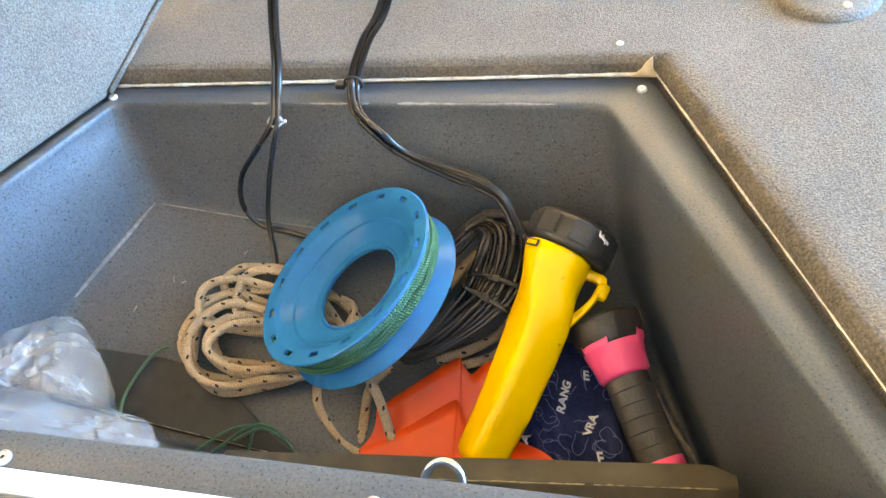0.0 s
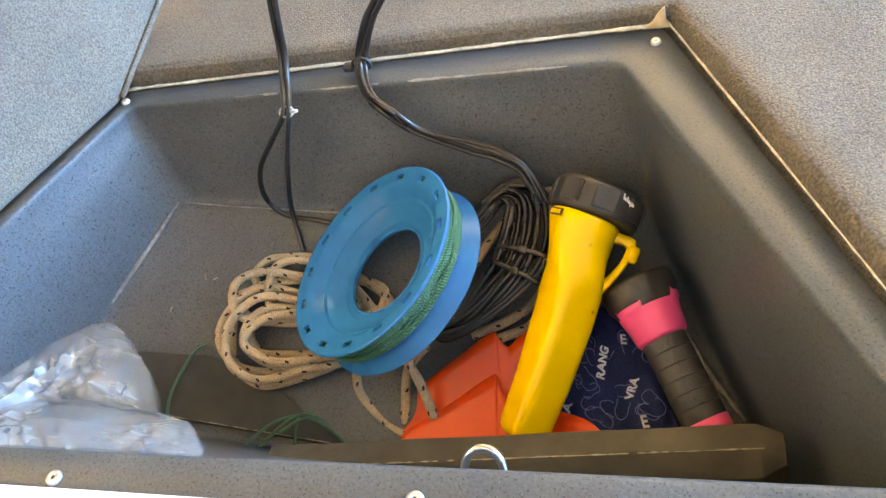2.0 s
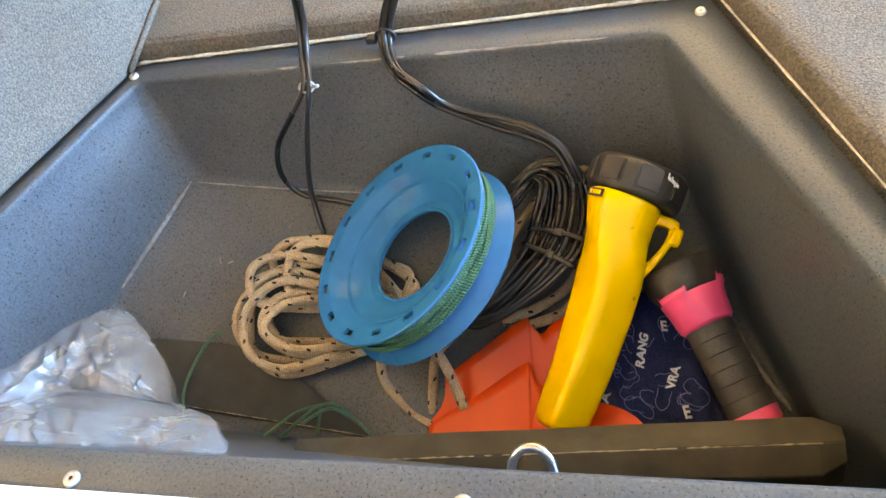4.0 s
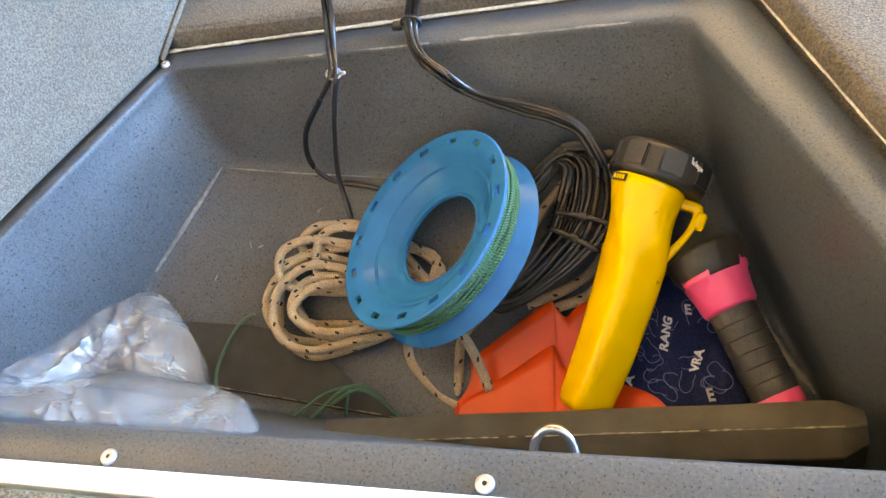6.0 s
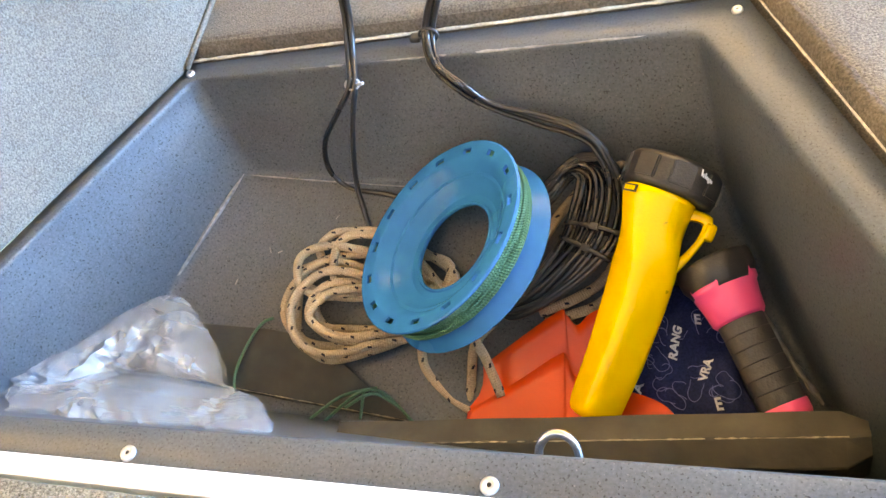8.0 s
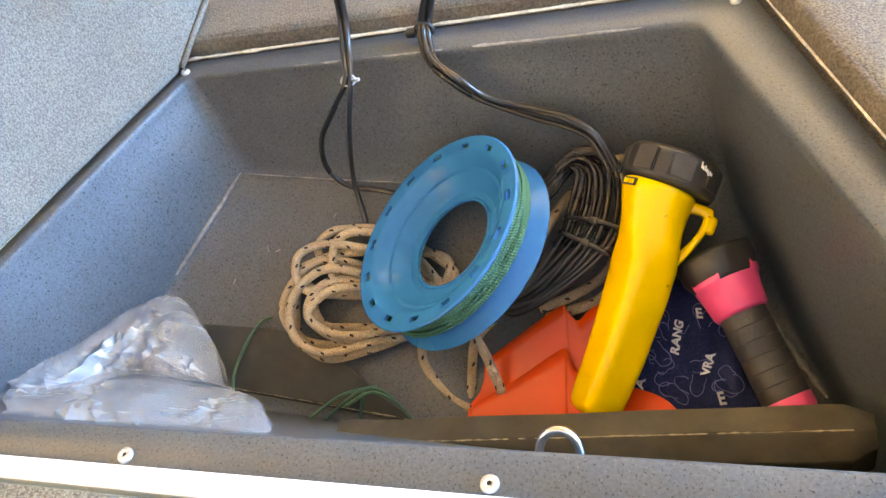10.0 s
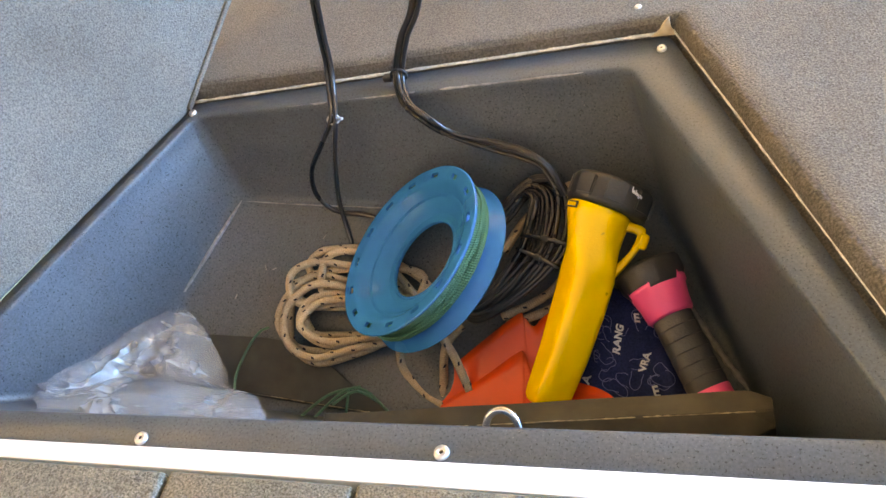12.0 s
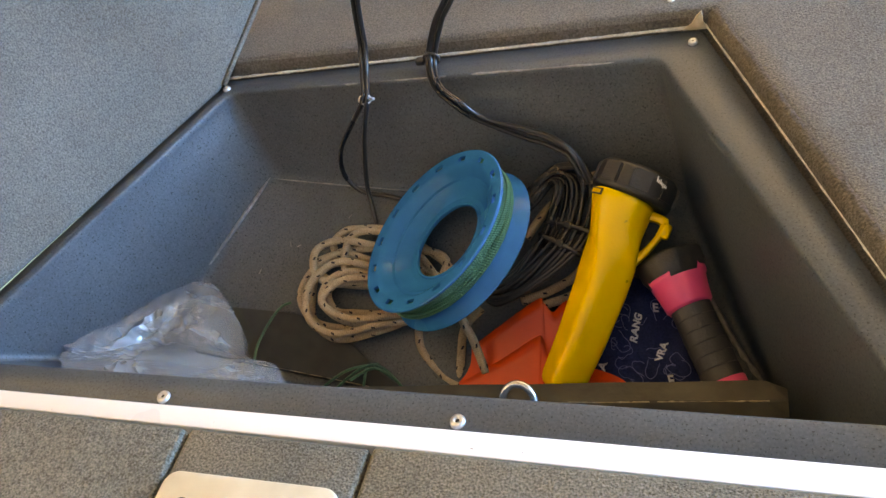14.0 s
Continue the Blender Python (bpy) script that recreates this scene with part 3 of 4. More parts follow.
tagged(part("riser", slab("riser", [(-1.29, -0.645), (2.64, -0.645), (2.64, -0.625), (-1.29, -0.625)], -0.40, 0.008), M_CARPET_OLD), "carpeted riser below the deck edge", "riser", kind="structure")
tagged(part("underlay", slab("underlay", [(0.37, -0.03), (0.66, -0.60), (2.64, -0.60), (2.64, 1.33), (-1.2, 1.33), (-1.2, 0.46), (0.14, 0.46)], -0.030, -0.020), M_WOOD), "plywood under the deck carpet", "deck board", kind="structure")
tagged(part("water", slab("water", [(-900, -900), (900, -900), (900, 900), (-900, 900)], -1.3, -1.2), M_SEA), "open water round the boat", "water", kind="structure")


# ==== things in the locker ====
def line_reel():
    base = empty("hand_line_reel", frame_matrix((-0.1182, 0.2419, -0.0744), (-0.449, -0.092, 0.889), (0, 1, 0)) @ Matrix.Diagonal((0.92, 0.92, 0.92, 1)))
    # z runs out of the wide front flange; heights are below the slotted ring
    prof = [(0.0980, 0.0014), (0.0995, 0.0002), (0.0985, -0.0018), (0.0915, -0.0020), (0.0860, -0.0030), (0.081, -0.006), (0.077, -0.012), (0.0765, -0.019),
            (0.0790, -0.024), (0.0865, -0.0320), (0.0955, -0.0392), (0.0985, -0.0425), (0.0975, -0.0440), (0.080, -0.0430), (0.0740, -0.0420),
            (0.0728, -0.0400), (0.0720, -0.0200), (0.0690, -0.0205), (0.0600, -0.0250), (0.0500, -0.0275), (0.0450, -0.0270), (0.0440, -0.0240), (0.0446, -0.0222),
            (0.0462, -0.0220), (0.0476, -0.0238), (0.0540, -0.0232), (0.0610, -0.0196), (0.0660, -0.0150), (0.0690, -0.0122), (0.0722, -0.0112), (0.0790, -0.0036), (0.0835, -0.0004),
            (0.0860, 0.0004), (0.0915, 0.0010)]
    k, steps = len(prof), 360
    front, back = k - 2, 3
    open_steps = {}
    for i in range(15):
        mid = round(9.9 + 24 * i)
        for d in range(-4, 3):
            open_steps[(mid + d) % steps] = (d == -4, d == 2)
    verts, faces = [], []
    for i in range(steps):
        th = 2 * math.pi * i / steps
        verts += [(r * math.cos(th), r * math.sin(th), z) for r, z in prof]
    for i in range(steps):
        j = (i + 1) % steps
        for a in range(k):
            b = (a + 1) % k
            if i in open_steps and a in (front, back):
                continue
            faces.append((i * k + a, j * k + a, j * k + b, i * k + b))
        if i in open_steps:  # walls of a slot through the flange
            first, last = open_steps[i]
            faces.append((i * k + front, i * k + back + 1, j * k + back + 1, j * k + front))
            faces.append((i * k + front + 1, j * k + front + 1, j * k + back, i * k + back))
            if first:
                faces.append((i * k + front, i * k + front + 1, i * k + back, i * k + back + 1))
            if last:
                faces.append((j * k + front, j * k + back + 1, j * k + back, j * k + front + 1))
    me = mesh_from("spool", verts, faces)
    me.set_sharp_from_angle(angle=radians(21))
    part("spool", me, M_BLUE, base, "blue plastic spool with a slotted, flared rim", local=True)
    # wound cord: one long helix in crossing layers
    pts, turns = [], 52
    for i in range(turns * 40):
        th = 2 * math.pi * i / 40
        layer = 4.0 * i / (turns * 40)
        sweep = 0.5 - 0.5 * math.cos(math.pi * (layer * 2 + 0.5 * math.sin(3 * th / 7)))
        rr = 0.0845 + 0.0022 * layer + 0.0009 * math.sin(th * 2.3)
        pts.append((rr * math.cos(th), rr * math.sin(th), -0.0070 - 0.0175 * sweep + 0.0018 * math.sin(th + layer)))
    part("cord", tube("cord", pts, 0.0013, 8, uv=True), M_CORD, base, "green braided fishing cord wound on the spool", local=True)
    return tagged(base, "blue plastic hand-line reel wound with green cord on rope", "fishing reel")


line_reel()


def rope():
    # the coil's own axes on the sloping floor: along it, across it, and the way the pile leans as it rises; 55 mm to the unit
    o, u_, v_, lean = Vector((-0.2366, 0.2249, -0.144)), Vector((0.0557, 0.0041, -0.0037)), Vector((0.0059, -0.0476, -0.0224)), Vector((0.472, -0.481, 0.733))
    # each turn: far end, near end, upper side, lower side, height over the floor
    turns = ((-0.36, 1.75, -0.08, 0.62, 0.007), (-0.74, 1.60, -0.40, 0.93, 0.008), (-0.24, 1.45, -1.22, -0.30, 0.007), (-0.60, 2.05, -0.76, 0.08, 0.013), (-0.88, 1.45, -0.60, 1.08, 0.015),
             (-0.72, 1.42, -0.92, 0.00, 0.020), (-0.52, 2.10, -0.28, 0.80, 0.021), (-0.06, 1.48, -1.05, 0.02, 0.022), (-0.80, 1.50, -0.45, 1.00, 0.027), (-0.44, 1.65, -0.15, 0.72, 0.030))
    rnd, pts = random.Random(5), []
    for far, near, up, low, h in turns:
        mid, half = (up + low) / 2, (low - up) / 2
        for a, fu, fv in ((0, 1.0, 0.35), (1, 0.62, 0.85), (2, 0.30, 1.0), (3, 0.08, 0.72), (4, 0.0, 0.05), (5, 0.07, -0.62), (6, 0.28, -0.98), (7, 0.62, -0.80), (8, 0.97, -0.35)):
            u, v = far + (near - far) * fu + rnd.uniform(-0.06, 0.06), mid + half * fv + rnd.uniform(-0.07, 0.07)
            hh = min(h + rnd.uniform(-0.001, 0.002), 0.012 if u > 0.9 else 0.030) + (0.004 if v > 0.3 else 0.0)
            p = o + u_ * u + v_ * v + lean * (hh - 0.015)
            pts.append((p.x, min(p.y, 0.322), p.z))
    ob = part("rope", tube("rope", spline(pts, 7), 0.0041, 12, uv=True), M_ROPE)
    return tagged(ob, "beige braided rope with dark flecks in a loose coil", "rope")


rope()


def rope_tail():
    base = empty("rope_tail", Matrix.Translation((-0.09, 0.2, floor_z(-0.09, 0.2))))
    runs = (((-0.155, 0.205, -0.175), (-0.150, 0.180, -0.190), (-0.125, 0.158, -0.205), (-0.098, 0.146, -0.212), (-0.09, 0.135, -0.22)),
            ((-0.085, 0.215, -0.165), (-0.100, 0.195, -0.172), (-0.105, 0.172, -0.195), (-0.106, 0.150, -0.215)),
            ((-0.095, 0.208, -0.150), (-0.100, 0.198, -0.158), (-0.088, 0.182, -0.172), (-0.074, 0.158, -0.194)),
            ((0.031, 0.357, -0.104), (0.016, 0.346, -0.110), (-0.008, 0.334, -0.118), (-0.030, 0.308, -0.125), (-0.046, 0.284, -0.136)),
            ((0.026, 0.300, -0.135), (0.020, 0.274, -0.145), (0.006, 0.252, -0.155), (-0.018, 0.236, -0.160), (-0.045, 0.226, -0.165)),
            ((0.032, 0.285, -0.141), (0.024, 0.258, -0.151), (0.008, 0.236, -0.161), (-0.016, 0.226, -0.166), (-0.04, 0.220, -0.170)))
    for run in runs:
        part("strand", tube("strand", spline(run, 10), 0.0044, 12, uv=True), M_ROPE, base)
    tip = Vector((-0.074, 0.158, -0.194))
    frays = bmesh.new()
    for k in range(26):
        d = Vector((0.35, -0.55, -0.55)) + Vector([random.uniform(-0.35, 0.35) for _ in range(3)])
        s = tip + Vector([random.uniform(-0.003, 0.003) for _ in range(3)])
        e = s + d.normalized() * random.uniform(0.004, 0.009)
        w = Vector((0.0005, 0.0003, 0.0003))
        a, b, c = frays.verts.new(s - w), frays.verts.new(s + w), frays.verts.new(e)
        frays.faces.new((a, b, c))
    part("frayed_end", frays, M_ROPE, base, "frayed rope end")
    return tagged(base, "loose beige rope ends with dark flecks, one frayed", "rope")


rope_tail()


def torch_yellow():
    # z runs along the torch from its tail to its head, x to the side with the loop
    base = empty("torch", frame_matrix((0.0105, 0.1295, -0.165), (0.055, 0.1395, 0.074), (0.93, -0.20, -0.28)))
    secs = [(0.000, 0.0110, 0.0110, 0.0016), (0.002, 0.0145, 0.0140, 0.0016), (0.006, 0.0166, 0.0158, 0.0015), (0.012, 0.0178, 0.0170, 0.0018), (0.05, 0.0192, 0.0188, 0.0022), (0.10, 0.0208, 0.0208, 0.0000),
            (0.125, 0.0217, 0.0222, -0.0022), (0.135, 0.0223, 0.0234, -0.0034), (0.145, 0.0234, 0.0256, -0.0052), (0.156, 0.0248, 0.0284, -0.0073), (0.166, 0.0264, 0.0318, -0.0092), (0.174, 0.0280, 0.0342, -0.0105),
            (0.179, 0.0290, 0.0350, -0.0109), (0.183, 0.0290, 0.0350, -0.0109), (0.184, 0.0275, 0.0335, -0.0109)]
    lp = []
    for z, a, b, o in secs:
        q_ = min(1.0, max(0.0, (z - 0.115) / 0.05))
        q_ = q_ * q_ * (3 - 2 * q_)
        q = superloop(0, 0, z, a, b, 4.6 - 2.2 * q_, 64)
        c_, s_ = math.cos(0.6 * (1 - q_)), math.sin(0.6 * (1 - q_))
        lp.append([(o + x * c_ - y * s_, x * s_ + y * c_, z) for x, y, _ in q])
    body = part("body", rings("body", lp), M_YELLOW, base, "yellow plastic torch body", local=True)
    sub = [(0.1845, 0.034, 0.033), (0.186, 0.0385, 0.0370), (0.190, 0.0395, 0.038), (0.203, 0.0400, 0.0385), (0.209, 0.0392, 0.0377), (0.2125, 0.036, 0.0345), (0.211, 0.033, 0.0315), (0.208, 0.032, 0.0305)]
    head = part("head", rings("head", [superloop(-0.0065, 0, z, a * 0.94, b, 2.1, 48) for z, a, b in sub]), M_BLACK, base, "black plastic lamp head", local=True)
    for k in range(8):  # raised grip blocks round the head
        a = 2 * math.pi * k / 8 + 0.2
        bm = bmesh.new()
        bmesh.ops.create_cube(bm, size=1)
        bmesh.ops.scale(bm, vec=(0.0036, 0.0185, 0.0185), verts=bm.verts)
        bmesh.ops.bevel(bm, geom=list(bm.edges), offset=0.0012, segments=2, affect="EDGES")
        ob = part("grip_block", bm, M_BLACK, head, local=True)
        ob.matrix_basis = pose(-0.0065 + 0.0368 * math.cos(a), 0.038 * math.sin(a), 0.199, 0, 0, math.degrees(a))
    lens = part("lens", rings("lens", [superloop(-0.0065, 0, 0.2090, 0.0325, 0.031, 2.0, 32), superloop(-0.0065, 0, 0.2100, 0.02, 0.02, 2, 32)]), M_TIE, head, "clear lens", local=True)
    # handle: a flat web beside the shoulder with a long slot through it
    def even(corners, n=40):
        c = spline([(x, 0, z) for x, z in corners], 6, closed=True)
        d = np.concatenate([[0], np.cumsum(np.linalg.norm(np.diff(np.vstack([c, c[:1]]), axis=0), axis=1))])
        c = np.vstack([c, c[:1]])
        return [(np.interp(d[-1] * k / n, d, c[:, 0]), np.interp(d[-1] * k / n, d, c[:, 2])) for k in range(n)]

    rim = even([(0.004, 0.1810), (0.020, 0.1822), (0.0310, 0.1815), (0.0345, 0.1775), (0.0338, 0.1640), (0.0285, 0.1460), (0.0215, 0.1300), (0.0130, 0.1180), (0.004, 0.1180), (0.003, 0.1500)])
    slot = even([(0.0150, 0.1715), (0.0215, 0.1742), (0.0268, 0.1740), (0.0282, 0.1710), (0.0272, 0.1600), (0.0232, 0.1490), (0.0192, 0.1420), (0.0165, 0.1420), (0.0140, 0.1450), (0.0130, 0.1580)])
    grow = lambda f: [(sx + (rx - sx) * f, sz + (rz - sz) * f) for (rx, rz), (sx, sz) in zip(rim, slot)]
    web = [[(x, y, z) for x, z in grow(f)] for f, y in ((0.0, -0.0045), (0.15, -0.0060), (0.85, -0.0060), (1.0, -0.0045), (1.0, 0.0045), (0.85, 0.0060), (0.15, 0.0060), (0.0, 0.0045), (0.0, -0.0045))]
    part("handle_loop", rings("handle_loop", web, cap0=False, cap1=False), M_YELLOW, base, local=True)
    part("lug", slab("lug", [(0.030, -0.0075), (0.0390, -0.005), (0.0390, 0.005), (0.030, 0.0075)], 0.1625, 0.1765, 0.003, 2), M_YELLOW, base, local=True)
    # maker's marks as plain pale bars on the head, and a small dark plate with yellow bars on the shoulder
    def patch(name, ang, z, r, w, h, mat, parent, label, turn=0.0):
        bm = bmesh.new()
        bmesh.ops.create_cube(bm, size=1)
        bmesh.ops.scale(bm, vec=(0.0006, w, h), verts=bm.verts)
        ob = part(name, bm, mat, parent, label, local=True)
        ob.matrix_basis = pose(-0.0065 + r * math.cos(radians(ang)), r * math.sin(radians(ang)), z, 0, 0, ang) @ pose(0, 0, 0, turn, 0, 0)
        return ob
    for k, (h, dz) in enumerate(((0.0062, 0.0012), (0.0036, 0), (0.0052, 0.0008), (0.0036, 0), (0.0050, -0.0008), (0.0036, 0), (0.0030, 0))):
        patch("mark_bar", -60 + 2.6 * k, 0.2045 + dz - 0.0004 * k, 0.0402, 0.0010, h * 0.8, M_PRINT, head, "pale printed bar", 12)
    plate_ = patch("label_plate", -133, 0.1785, 0.0388, 0.0150, 0.0062, M_BLACK, base, "small black label plate")
    for k in range(4):
        ob = patch("label_bar", -133, 0.1785, 0.0392, 0.0018, 0.0034, M_YELLOW, base, "yellow bar on the label")
        ob.matrix_basis = ob.matrix_basis @ pose(0.0002, -0.0042 + 0.0028 * k, 0)
    return base, head, body


torch, torch_head, torch_body = torch_yellow()
tagged(torch, "yellow plastic torch with a black head and side loop", "torch")


def torch_pink():
    base = empty("torch", frame_matrix((0.1595, 0.1445, -0.1755), (-0.054, 0.096, 0.047), (0.6, 0.5, -0.2)))
    def rv(z0, prof, n=40):
        return [[(r * math.cos(2 * math.pi * i / n), r * math.sin(2 * math.pi * i / n), z0 + z) for i in range(n)] for r, z in prof]
    part("end_cap", rings("end_cap", rv(0, [(0.0135, 0), (0.0172, 0.001), (0.0185, 0.004), (0.0185, 0.0125), (0.0175, 0.014)])), M_PINK, base, "pink tail cap", local=True)
    part("lanyard_loop", tube("lanyard_loop", [(0.013 * math.cos(a), 0, -0.001 - 0.006 * math.sin(a)) for a in np.linspace(0, math.pi, 14)], 0.0022, 8), M_PINK, base, local=True)
    prof = []
    for k in range(6):
        z = 0.013 + k * 0.0118
        prof += [(0.0172, z), (0.0180, z + 0.0003), (0.0182, z + 0.0058), (0.0183, z + 0.0114), (0.0174, z + 0.0117)]
    grip = rings("grip", rv(0, prof))
    grip.set_sharp_from_angle(angle=radians(30))
    part("grip", grip, M_RUBBER, base, "black ribbed rubber grip", local=True)
    n = 48
    loops = []
    for r, z, sc in ((0.0195, 0.083, 0), (0.0215, 0.086, 0), (0.0250, 0.099, 0), (0.0272, 0.108, 0), (0.0292, 0.120, 1), (0.0298, 0.1245, 1), (0.0285, 0.1248, 1)):
        r = r * (1 if z < 0.09 else 0.93)
        loops.append([(r * math.cos(2 * math.pi * i / n), r * math.sin(2 * math.pi * i / n), z - (0.0100 * (1 if (i // 8) % 2 else 0)) * sc) for i in range(n)])
    part("collar", rings("collar", loops), M_PINK, base, "pink flared plastic collar with a stepped edge", local=True)
    bez = []
    for r, z in ((0.0262, 0.108), (0.0283, 0.114), (0.0298, 0.120), (0.0305, 0.1315), (0.0290, 0.1345), (0.0255, 0.1345), (0.0245, 0.131), (0.001, 0.130)):
        r = r * 0.95
        bez.append([((r + (0.0018 if (i // 6) % 2 and z > 0.118 and r > 0.0255 else 0)) * math.cos(2 * math.pi * i / n), (r + (0.0018 if (i // 6) % 2 and z > 0.118 and r > 0.0255 else 0)) * math.sin(2 * math.pi * i / n), z) for i in range(n)])
    part("bezel", rings("bezel", bez), M_BLACK, base, "black scalloped lens bezel", local=True)
    return tagged(base, "pink and black torch with a ribbed grip, lying on navy cloth", "torch")


torch_pink()


def plank():
    lp = []
    prof = [(-0.020, -0.045), (0.020, -0.040), (0.021, -0.006), (0.0185, -0.001), (-0.001, 0.0022), (-0.0035, 0.0016), (-0.0195, -0.0070), (-0.0205, -0.0085)]
    a, b = Vector((-0.174, 0.068, -0.118)), Vector((0.208, 0.1105, -0.118))
    d = (b - a).normalized()
    s = Vector((-d.y, d.x, 0)).normalized()
    for i in range(25):
        q = i / 24
        c = a + (b - a) * q
        k = 1.0 if q < 0.93 else max(0.55, 1 - ((q - 0.93) / 0.07) ** 2.6 * 0.45)
        lp.append([tuple(c + s * (u * k) + Vector((0, 0, v * (0.6 + 0.4 * k) + 0.0006 * math.sin(20 * q + u * 90)))) for u, v in prof])
    base = empty("board", Matrix.Translation((0.02, 0.085, -0.17)))
    part("plank", rings("plank", lp, smooth=False), M_BOARD, base)
    e = [a + (b - a) * q + s * -0.0022 + Vector((0, 0, 0.0022)) for q in np.linspace(0.02, 0.965, 90)]
    part("worn_edge", tube("worn_edge", [(p.x, p.y, p.z + random.gauss(0, 0.0002)) for p in e], [0.0007 * random.choice((0.2, 0.4, 0.7, 1.0, 1.1)) for _ in e], 6), M_WORN, base, "pale worn edge of the board")
    return tagged(base, "dark stained board with a worn edge along the locker front", "board")


plank()


def hook():
    pts = [(-0.0130, 0, -0.05), (-0.0128, 0, -0.012)] + [(-0.0125 * math.cos(a), 0, 0.0145 * math.sin(a) * 1.05 - 0.010) for a in np.linspace(0.1, math.pi - 0.1, 14)] + [(0.0128, 0, -0.012), (0.0130, 0, -0.05)]
    ob = part("eye_hook", tube("eye_hook", pts, 0.0029, 12), M_STEEL)
    ob.matrix_basis = pose(0.028, 0.0425, -0.0215, -40, 0, 4)
    return tagged(ob, "polished steel U-shaped hook at the locker front", "hook")


hook()


def pouch():
    base = empty("pouch", Matrix.Translation((-0.02, 0.17, floor_z(-0.02, 0.17))))
    def sheet(name, pts_a, pts_b, n=14, sag=0.0):
        a, b = spline(pts_a, n), spline(pts_b, n)
        verts, faces, m = [], [], 7
        for p, q in zip(a, b):
            for j in range(m):
                t = j / (m - 1)
                v = p + (q - p) * t
                verts.append((v[0], v[1], v[2] - sag * math.sin(math.pi * t)))
        k = len(a)
        for i in range(k - 1):
            for j in range(m - 1):
                faces.append((i * m + j, i * m + j + 1, (i + 1) * m + j + 1, (i + 1) * m + j))
        ob = part(name, mesh_from(name, verts, faces), M_RED, base)
        mod = ob.modifiers.new("thickness", "SOLIDIFY")
        mod.thickness = 0.0016
        return ob
    # back panel with its curled lip, front flap, and the base under the torch
    sheet("back_panel", [(-0.110, 0.178, -0.200), (-0.068, 0.200, -0.176), (-0.026, 0.221, -0.154), (-0.019, 0.219, -0.157), (-0.010, 0.213, -0.162), (0.004, 0.222, -0.154), (0.040, 0.236, -0.146)],
          [(-0.105, 0.136, -0.206), (-0.065, 0.150, -0.200), (-0.024, 0.165, -0.192), (-0.012, 0.166, -0.192), (0.000, 0.160, -0.194), (0.010, 0.160, -0.194), (0.040, 0.165, -0.19)], sag=0.003)
    sheet("front_flap", [(-0.100, 0.146, -0.198), (-0.062, 0.168, -0.187), (-0.026, 0.189, -0.173), (-0.018, 0.190, -0.174), (-0.011, 0.176, -0.181), (0.004, 0.172, -0.184)],
          [(-0.104, 0.112, -0.208), (-0.062, 0.116, -0.204), (-0.020, 0.118, -0.200), (-0.012, 0.118, -0.200), (-0.006, 0.116, -0.200), (0.006, 0.114, -0.200)], sag=0.002)
    sheet("base_panel", [(-0.02, 0.172, -0.186), (0.02, 0.166, -0.180), (0.050, 0.158, -0.176), (0.068, 0.150, -0.177), (0.082, 0.136, -0.182)],
          [(-0.02, 0.100, -0.212), (0.02, 0.100, -0.208), (0.050, 0.100, -0.208), (0.070, 0.100, -0.208), (0.086, 0.100, -0.208)], sag=-0.003)
    return tagged(base, "folded orange-red vinyl pouch under the yellow torch", "pouch")


pouch()


